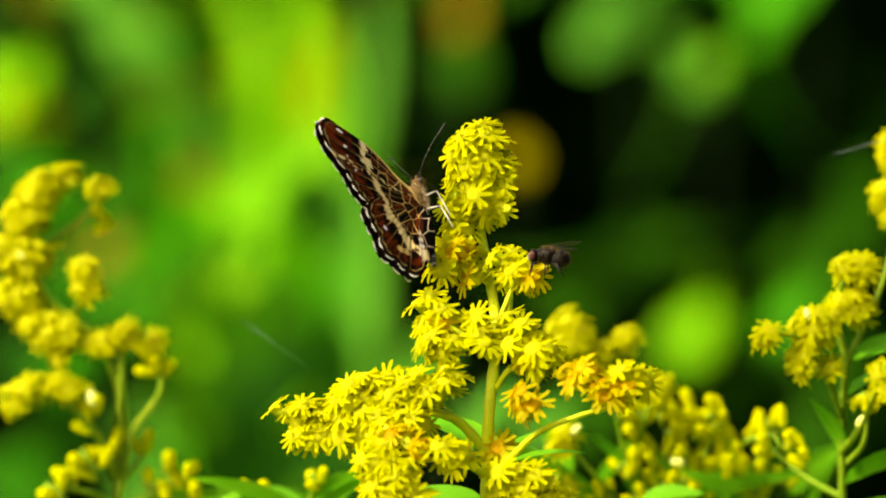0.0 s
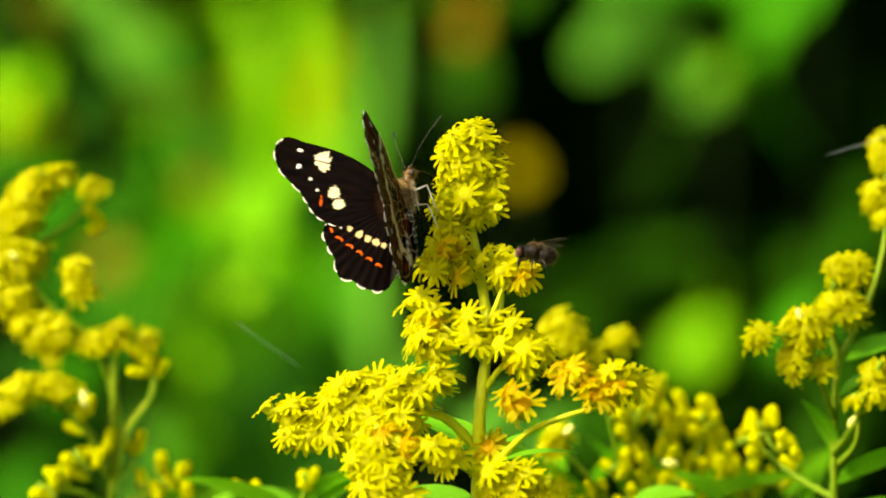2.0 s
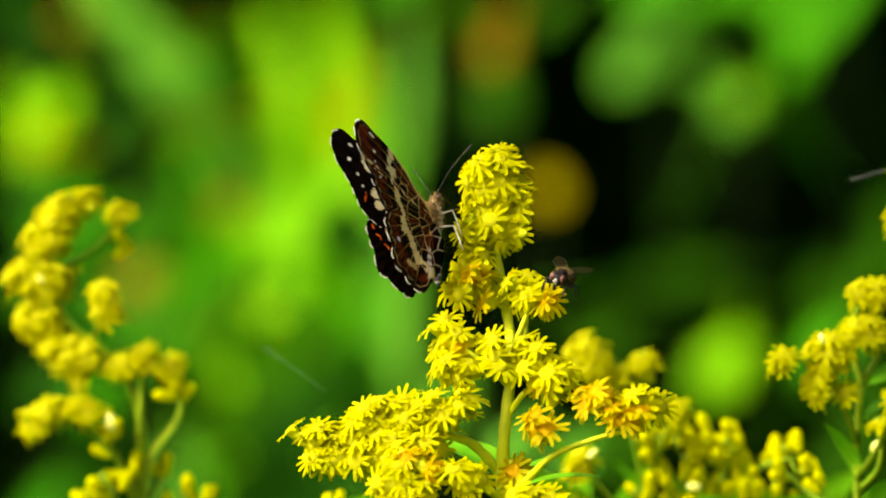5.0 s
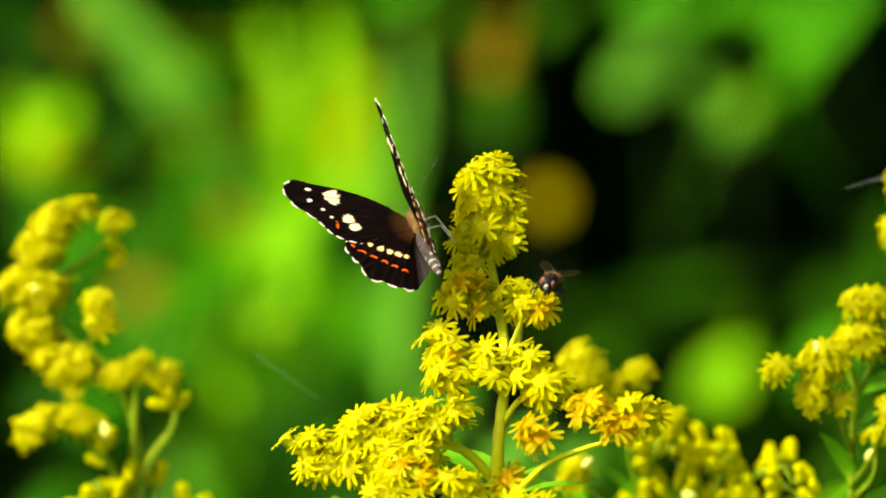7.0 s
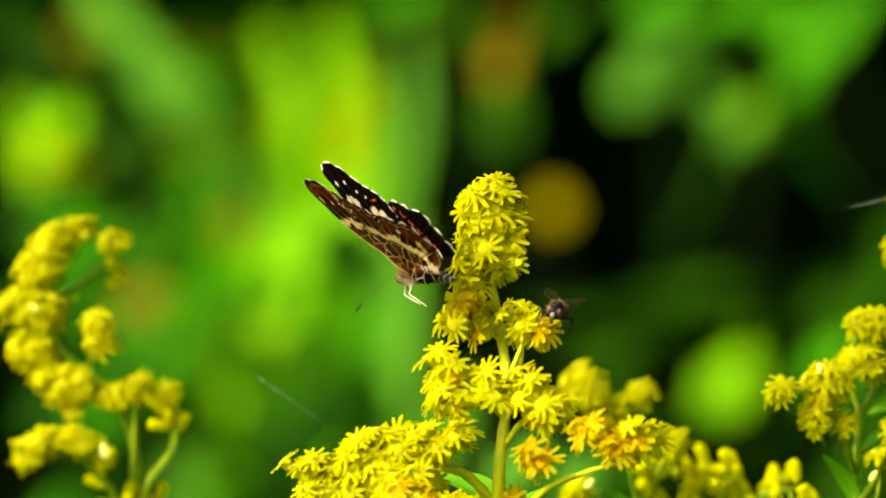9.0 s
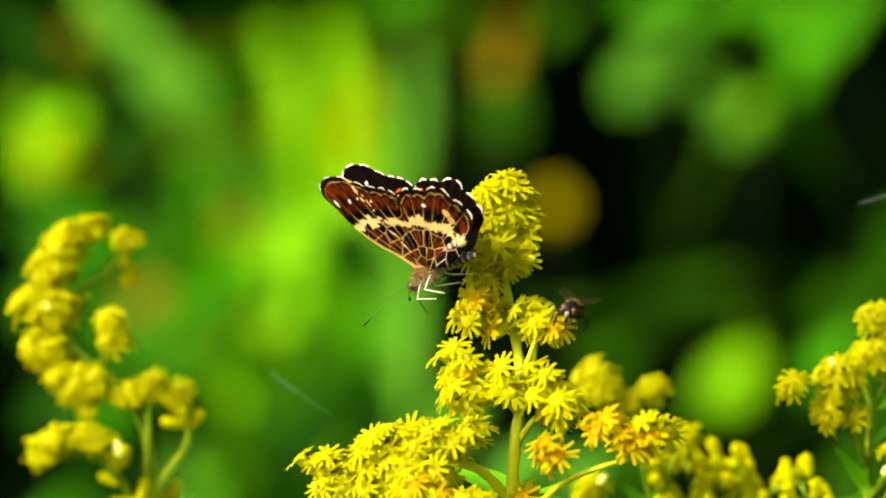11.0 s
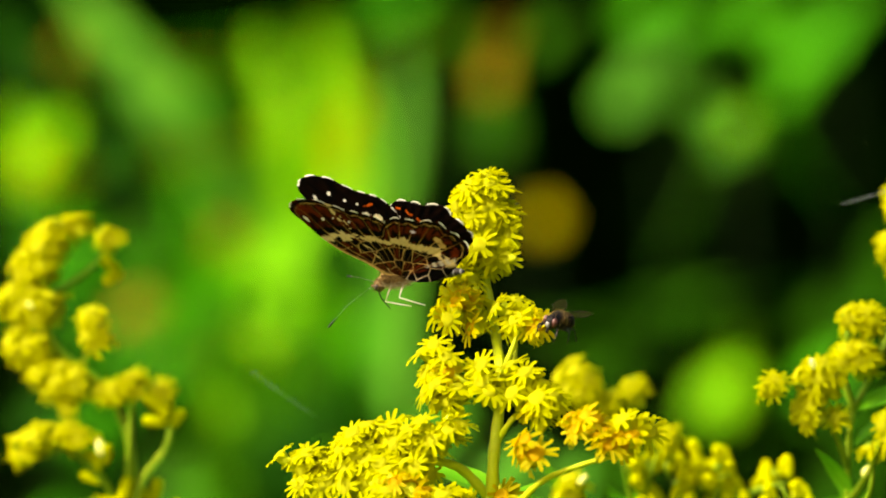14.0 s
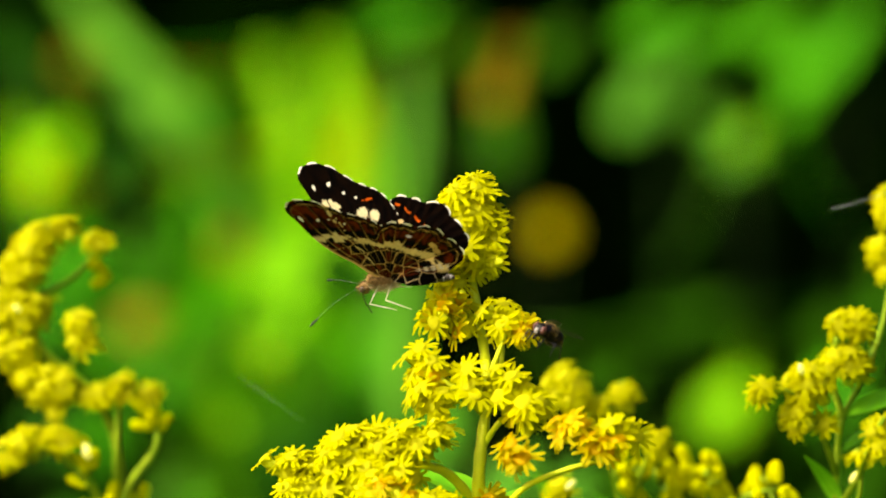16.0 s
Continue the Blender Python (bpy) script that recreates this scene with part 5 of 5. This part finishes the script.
def build_butterfly():
    rnd = random.Random(5)
    root = new("butterfly")
    tagged(root, "map butterfly with black, white banded, rusty brown wings on goldenrod", "butterfly")
    bm = bmesh.new()
    low = -0.95 * MM
    blob(bm, (1.1 * MM, 0, low - 0.45 * MM), (2.5 * MM, 1.2 * MM, 1.35 * MM), 0, 0.15, 18)

    def on_thorax():
        q = Vector((rnd.gauss(0, 1), rnd.gauss(0, 1), rnd.gauss(0, 1))).normalized()
        return Vector((1.1 * MM + q.x * 2.3 * MM, q.y * 1.1 * MM, low - 0.45 * MM + q.z * 1.25 * MM)), q
    hairs(bm, rnd, 900, on_thorax, 0.9 * MM, 0.035 * MM, 0)

    def on_chest():
        q = Vector((rnd.gauss(0, 1), rnd.gauss(0, 1), -abs(rnd.gauss(0, 1)))).normalized()
        return Vector((1.1 * MM + q.x * 2.3 * MM, q.y * 1.1 * MM, low - 0.45 * MM + q.z * 1.25 * MM)), q
    hairs(bm, rnd, 700, on_chest, 0.9 * MM, 0.04 * MM, 1)
    part("thorax", bm, (FUR, FUR_PALE), root, "furry tawny thorax, cream below")
    bm = bmesh.new()
    prof = [(-1.0, 0.7), (-2.0, 1.05), (-3.2, 1.12), (-4.5, 1.08), (-5.8, 0.95), (-7.2, 0.75), (-8.4, 0.5), (-9.2, 0.22)]
    fine = []
    for k in range(0, 57):
        x = -1.0 - 8.2 * k / 56
        r = float(np.interp(-x, [-p[0] for p in prof], [p[1] for p in prof])) * (1 + 0.035 * math.sin(k * math.pi * 2 / 7))
        fine.append((x * MM, r * MM))
    lathe(bm, fine, 16, 0, Matrix.Translation((-0.3 * MM, 0, low - 0.1 * MM)) @ Matrix.Rotation(-0.05, 4, "Y"))
    for f in bm.faces:
        k = (-f.calc_center_median().x / MM - 1.0) / 8.2 * 8
        if k % 1 > 0.68 and f.calc_center_median().z < low + 0.5 * MM:
            f.material_index = 1
    part("abdomen", bm, (SEGMENT, PALE_RING), root, "grey abdomen with pale rings")
    bm = bmesh.new()
    hx, hz = 4.2 * MM, low - 1.8 * MM
    blob(bm, (hx, 0, hz), (0.85 * MM, 0.85 * MM, 0.8 * MM), 0, 0.1, 14)

    def on_head():
        q = Vector((rnd.gauss(0, 1), rnd.gauss(0, 1), rnd.gauss(0, 1))).normalized()
        return Vector((hx, 0, hz)) + q * 0.75 * MM, q + Vector((0.9, 0, 0))
    hairs(bm, rnd, 320, on_head, 0.6 * MM, 0.03 * MM, 0)
    tube(bm, [(hx + 0.6 * MM, y * MM, hz - 0.1 * MM) for y in (0.0,)] + [(hx + 1.3 * MM, 0, hz + 0.15 * MM)], (0.28 * MM, 0.12 * MM), 7)
    head = part("head", bm, (FUR,), root, "furry head with short palps")
    for s in (1, -1):
        bm = bmesh.new()
        blob(bm, (hx + 0.15 * MM, s * 0.62 * MM, hz + 0.08 * MM), (0.52 * MM, 0.4 * MM, 0.58 * MM), 0, 0, 14)
        part("eye", bm, EYE_DARK, head)
        bm = bmesh.new()
        start, end = Vector((hx + 0.55 * MM, s * 0.3 * MM, hz + 0.4 * MM)), Vector((hx + 7.4 * MM, s * 5.6 * MM, hz - 2.4 * MM))
        mid = start.lerp(end, 0.5) + Vector((0.3, 0, 0.35)) * MM
        line = curve((start, mid, end), 24)
        tube(bm, line, [(0.032 if i < 38 else 0.032 + 0.13 * math.sin(min(1, (i - 38) / 9) * math.pi * 0.72)) * MM for i in range(len(line))], 7)
        for f in bm.faces:
            d = (f.calc_center_median() - start).length / MM
            if d % 0.46 > 0.38 and d < 7.4 or d > 9.3:
                f.material_index = 1
        part("antenna", bm, (CHITIN, PALE_RING), root, "ringed clubbed antenna")
    bm = bmesh.new()
    tube(bm, curve(((hx + 0.4 * MM, 0, hz - 0.6 * MM), (hx + 0.5 * MM, 0, hz - 2.2 * MM), (hx - 0.2 * MM, 0.1 * MM, hz - 4.4 * MM)), 8), 0.09 * MM, 6)
    part("proboscis", bm, CHITIN, root)
    for s in (1, -1):
        for x, knee, foot in ((1.6, (3.4, 1.6, -4.5), (-0.6, 2.2, -5.3)), (-0.2, (0.7, 2.2, -3.5), (-3.0, 2.7, -4.9))) if s > 0 else ((1.4, (2.3, 1.9, -4.0), (-1.9, 2.6, -4.8)), (-0.4, (-0.6, 2.5, -3.2), (-4.2, 3.0, -4.2))):
            bm = bmesh.new()
            hip = Vector((x * MM, s * 0.6 * MM, low - 0.9 * MM))
            kn, ft = Vector((knee[0], s * knee[1], knee[2])) * MM, Vector((foot[0], s * foot[1], foot[2])) * MM
            shin = kn.lerp(ft, 0.6) + Vector((0.1, 0, 0)) * MM
            tube(bm, (hip, hip.lerp(kn, 0.5) + Vector((0, 0, 0.1)) * MM, kn, shin, ft), (0.15 * MM, 0.14 * MM, 0.12 * MM, 0.09 * MM, 0.06 * MM), 7)
            part("leg", bm, LEGS, root)
    wings = {}
    for side, tag in ((1, "right"), (-1, "left")):
        for fore in (True, False):
            name = "forewing" if fore else "hindwing"
            ob = new(name, wing_mesh(name, fore, side))
            ob.parent = root
            tagged(ob, "rusty brown below with cream band, black above, white fringe")
            wings[tag, fore] = ob
    return root, wings


butterfly, wings = build_butterfly()


# ---------------------------------------------------------------- the fly
def build_fly():
    rnd = random.Random(9)
    root = new("fly")
    tagged(root, "bristly black fly with dark red eyes and smoky wings", "fly")
    bm = bmesh.new()
    blob(bm, (0, 0, 0), (1.55 * MM, 1.25 * MM, 1.2 * MM), 0, 0.08, 18)

    def on_back():
        q = Vector((rnd.gauss(0, 1), rnd.gauss(0, 1), rnd.gauss(0.4, 1))).normalized()
        return Vector((q.x * 1.5 * MM, q.y * 1.2 * MM, q.z * 1.15 * MM)), q
    hairs(bm, rnd, 300, on_back, 0.55 * MM, 0.022 * MM, 1)
    part("thorax", bm, (FLY_GREY, BRISTLE), root)
    bm = bmesh.new()
    blob(bm, (-1.75 * MM, 0, -0.45 * MM), (1.45 * MM, 1.35 * MM, 1.25 * MM), 0, 0.06, 18)

    def on_tail():
        q = Vector((rnd.gauss(-0.5, 1), rnd.gauss(0, 1), rnd.gauss(0, 1))).normalized()
        return Vector((-1.75 * MM + q.x * 1.4 * MM, q.y * 1.3 * MM, -0.4 * MM + q.z * 1.15 * MM)), q
    hairs(bm, rnd, 120, on_tail, 0.5 * MM, 0.015 * MM, 1)
    part("abdomen", bm, (FLY_GREY, BRISTLE), root, "dark bristly abdomen")
    bm = bmesh.new()
    blob(bm, (1.75 * MM, 0, -0.15 * MM), (0.75 * MM, 1.05 * MM, 0.95 * MM), 0, 0.05, 14)
    tube(bm, ((1.9 * MM, 0, -0.9 * MM), (2.0 * MM, 0, -1.7 * MM)), (0.28 * MM, 0.2 * MM), 8)
    head = part("head", bm, FLY_GREY, root)
    bm = bmesh.new()
    blob(bm, (2.2 * MM, 0, -0.38 * MM), (0.4 * MM, 0.42 * MM, 0.52 * MM), 0, 0.06, 12)
    part("face", bm, PALE_RING, head, "silvery pale face")
    for s in (1, -1):
        bm = bmesh.new()
        blob(bm, (1.9 * MM, s * 0.68 * MM, 0.02 * MM), (0.48 * MM, 0.44 * MM, 0.62 * MM), 0, 0, 16)
        part("eye", bm, EYE_RED, head, "large brick red eye")
        bm = bmesh.new()
        rows = []
        for i in range(13):
            t = i / 12
            c = Vector((-0.3 - 4.0 * t, s * (0.9 + 1.5 * t), 0.95 + 0.55 * t)) * MM
            w = (0.35 + 1.05 * math.sin(min(1, t * 1.08) * math.pi) ** 0.8 + 0.3 * t) * MM * (1 if t < 0.98 else 0.5)
            rows.append([bm.verts.new(c + Vector((0.25, 0.97 * k * s, 0.05 * math.sin(t * 9 + k))) * w) for k in (-0.8, -0.3, 0.2, 0.6)])
        for r0, r1 in zip(rows, rows[1:]):
            for k in range(3):
                bm.faces.new((r0[k], r0[k + 1], r1[k + 1], r1[k]))
        for k in (0, 3):
            tube(bm, [r[k].co for r in rows], [0.03 * MM] * 13, 4, 1)
        part("wing", bm, (CLEAR, CHITIN), root, "smoky transparent wing")
        for x, knee, foot in ((0.8, (1.9, 1.5, -1.0), (2.1, 1.5, -2.6)), (0.0, (0.0, 2.2, -0.9), (0.0, 2.4, -2.7)), (-0.7, (-1.6, 2.0, -0.9), (-2.4, 2.2, -2.6))):
            bm = bmesh.new()
            hip = Vector((x, s * 0.7, -0.9)) * MM
            kn, ft = Vector((knee[0], s * knee[1], knee[2])) * MM, Vector((foot[0], s * foot[1], foot[2])) * MM
            tube(bm, (hip, kn, kn.lerp(ft, 0.55), ft), (0.17 * MM, 0.14 * MM, 0.1 * MM, 0.06 * MM), 6)
            part("leg", bm, CHITIN, root)
    return root


fly = build_fly()
for piece in fly.children_recursive:
    piece.data.transform(Matrix.Scale(1.06, 4))


def motions():
    def place(o, f, d):
        """A pose from a place in mm, the way forward and the way of the back."""
        f, d = Vector(f).normalized(), Vector(d)
        d = (d - f * f.dot(d)).normalized()
        m = Matrix((f, d.cross(f), d)).transposed().to_4x4()
        m.translation = Vector(o) * MM
        return m

    rows = (
        (0, (-4.42, -5.94, 956.08), (-0.232, 0.403, 0.885), (-0.671, -0.726, 0.154), 0.6, 0.6),
        (0.5, (-4.09, -5.72, 956.84), (-0.209, 0.286, 0.935), (-0.675, -0.734, 0.074), 0.6, 0.6),
        (1, (-3.69, -6.17, 957.57), (-0.050, 0.280, 0.959), (-0.640, -0.746, 0.184), 7.2, 7.3),
        (1.5, (-4.04, -6.07, 957.88), (-0.033, 0.228, 0.973), (-0.679, -0.719, 0.146), 16.9, 16.9),
        (2, (-5.07, -6.42, 956.41), (-0.121, 0.150, 0.981), (-0.780, -0.626, -0.000), 37.8, 37.3),
        (2.5, (-4.27, -6.24, 956.19), (-0.054, 0.148, 0.988), (-0.791, -0.610, 0.048), 24.4, 24.3),
        (3, (-4.62, -6.24, 956.29), (-0.008, 0.162, 0.987), (-0.750, -0.654, 0.101), 4.5, 4.4),
        (3.5, (-4.76, -6.26, 956.48), (-0.032, 0.255, 0.966), (-0.770, -0.623, 0.139), 2.1, 2.1),
        (4, (-4.76, -6.03, 957.01), (-0.030, 0.279, 0.960), (-0.741, -0.651, 0.166), 4.1, 4.0),
        (6.3, (-4.97, -6.05, 957.56), (-0.280, 0.578, 0.767), (-0.609, -0.724, 0.323), 18.2, 18.2),
        (6.6, (-5.76, -5.98, 957.85), (-0.316, 0.644, 0.696), (-0.647, -0.683, 0.339), 29.0, 28.9),
        (7, (-5.73, -5.97, 957.96), (-0.316, 0.648, 0.693), (-0.645, -0.682, 0.344), 34.8, 34.7),
        (7.5, (-5.27, -6.00, 957.68), (-0.289, 0.638, 0.714), (-0.665, -0.670, 0.329), 15.8, 15.9),
        (8, (-5.46, -5.80, 957.54), (-0.286, 0.659, 0.696), (-0.701, -0.639, 0.317), 0.6, 0.6),
        (8.3, (-5.73, -5.61, 957.38), (-0.495, 0.680, 0.541), (-0.556, -0.726, 0.405), 0.6, 0.6),
        (8.6, (-6.32, -5.69, 955.54), (-0.555, 0.807, 0.201), (-0.453, -0.496, 0.740), 0.6, 0.6),
        (9.1, (-6.16, -5.91, 955.38), (-0.592, 0.802, 0.083), (-0.479, -0.433, 0.763), 6.4, 6.3),
        (11.3, (-5.62, -6.00, 955.74), (-0.709, 0.656, -0.259), (-0.387, -0.055, 0.920), 9.4, 9.6),
        (11.6, (-5.75, -5.96, 956.35), (-0.741, 0.626, -0.245), (-0.363, -0.066, 0.930), 13.9, 14.0),
        (12, (-7.63, -6.10, 954.18), (-0.792, 0.480, -0.378), (-0.537, -0.252, 0.805), 16.6, 16.8),
        (12.5, (-7.50, -5.92, 954.32), (-0.837, 0.491, -0.242), (-0.451, -0.367, 0.814), 11.7, 11.7),
        (13, (-7.12, -5.85, 954.56), (-0.857, 0.475, -0.199), (-0.424, -0.430, 0.797), 16.6, 16.7),
        (13.5, (-6.79, -5.97, 954.36), (-0.898, 0.428, -0.106), (-0.343, -0.527, 0.777), 16.8, 16.8),
        (14, (-6.86, -6.09, 954.18), (-0.920, 0.384, -0.078), (-0.311, -0.596, 0.740), 7.6, 7.6),
        (14.5, (-6.78, -5.93, 954.26), (-0.933, 0.356, -0.052), (-0.272, -0.604, 0.749), 5.7, 5.7),
        (15, (-6.67, -6.02, 954.08), (-0.933, 0.357, -0.049), (-0.265, -0.589, 0.763), 15.0, 15.0),
        (15.4, (-6.25, -5.96, 954.58), (-0.948, 0.316, -0.034), (-0.205, -0.527, 0.825), 21.7, 21.7),
        (16, (-6.53, -6.05, 954.33), (-0.960, 0.277, -0.040), (-0.197, -0.567, 0.800), 14.4, 14.3),
    )
    walk(butterfly, [(t, place(o, f, d)) for t, o, f, d, right, left in rows])
    for fore in (True, False):
        walk(wings["right", fore], [(t, pose(0, -0.00018, 0, right)) for t, o, f, d, right, left in rows])
        walk(wings["left", fore], [(t, pose(0, 0.00018, 0, -left)) for t, o, f, d, right, left in rows])
    walk(fly, [(t, place(o, f, d)) for t, o, f, d in (
        (0, (14.71, -15.00, 949.12), (-0.994, 0.099, 0.050), (0.027, -0.220, 0.975)),
        (0.5, (14.60, -15.00, 949.39), (-0.994, 0.099, 0.050), (0.027, -0.220, 0.975)),
        (1, (14.48, -15.00, 949.43), (-0.994, 0.099, 0.050), (0.027, -0.220, 0.975)),
        (1.5, (14.10, -15.00, 949.27), (-0.994, 0.099, 0.050), (0.027, -0.220, 0.975)),
        (2, (14.15, -15.00, 949.48), (-0.994, 0.099, 0.050), (0.027, -0.220, 0.975)),
        (2.5, (14.86, -15.00, 949.37), (-0.994, 0.099, 0.050), (0.027, -0.220, 0.975)),
        (3, (14.84, -15.00, 949.14), (-0.998, 0.025, 0.050), (0.043, -0.235, 0.971)),
        (3.5, (14.88, -15.00, 948.76), (-0.998, -0.050, 0.050), (0.061, -0.248, 0.967)),
        (4, (15.08, -15.00, 948.93), (-0.707, -0.707, 0.000), (0.236, -0.236, 0.943)),
        (6.3, (14.17, -15.00, 950.03), (-0.280, -0.940, -0.160), (0.240, -0.240, 0.940)),
        (7, (14.07, -15.00, 950.02), (-0.260, -0.950, -0.160), (0.240, -0.230, 0.940)),
        (7.5, (14.49, -15.00, 949.41), (-0.250, -0.950, -0.160), (0.240, -0.220, 0.940)),
        (8, (14.53, -15.00, 949.90), (-0.240, -0.950, -0.160), (0.240, -0.220, 0.940)),
        (9, (14.66, -15.00, 949.22), (-0.220, -0.960, -0.160), (0.250, -0.200, 0.950)),
        (9.2, (14.54, -15.00, 949.08), (-0.220, -0.960, -0.160), (0.250, -0.200, 0.950)),
        (11.3, (14.90, -15.00, 948.74), (-0.260, -0.950, -0.140), (0.270, -0.160, 0.950)),
        (12, (14.89, -15.00, 948.66), (-0.280, -0.950, -0.130), (0.280, -0.140, 0.950)),
        (12.5, (14.83, -15.00, 948.60), (-0.300, -0.940, -0.120), (0.290, -0.130, 0.950)),
        (13, (15.10, -15.00, 948.01), (-0.380, -0.910, -0.120), (0.340, -0.120, 0.930)),
        (13.5, (15.41, -15.00, 947.03), (-0.460, -0.870, -0.120), (0.400, -0.120, 0.900)),
        (14, (15.72, -15.00, 946.94), (-0.560, -0.810, -0.100), (0.350, -0.150, 0.920)),
        (14.5, (15.65, -15.00, 947.73), (-0.700, -0.700, -0.040), (0.240, -0.200, 0.940)),
        (15, (14.96, -15.00, 947.99), (-0.720, -0.680, 0.000), (0.220, -0.220, 0.950)),
        (15.4, (15.99, -15.00, 946.71), (-0.700, -0.700, 0.040), (0.260, -0.200, 0.930)),
        (16, (16.19, -15.00, 945.73), (-0.560, -0.760, 0.250), (0.500, -0.100, 0.850)),
    )])


motions()
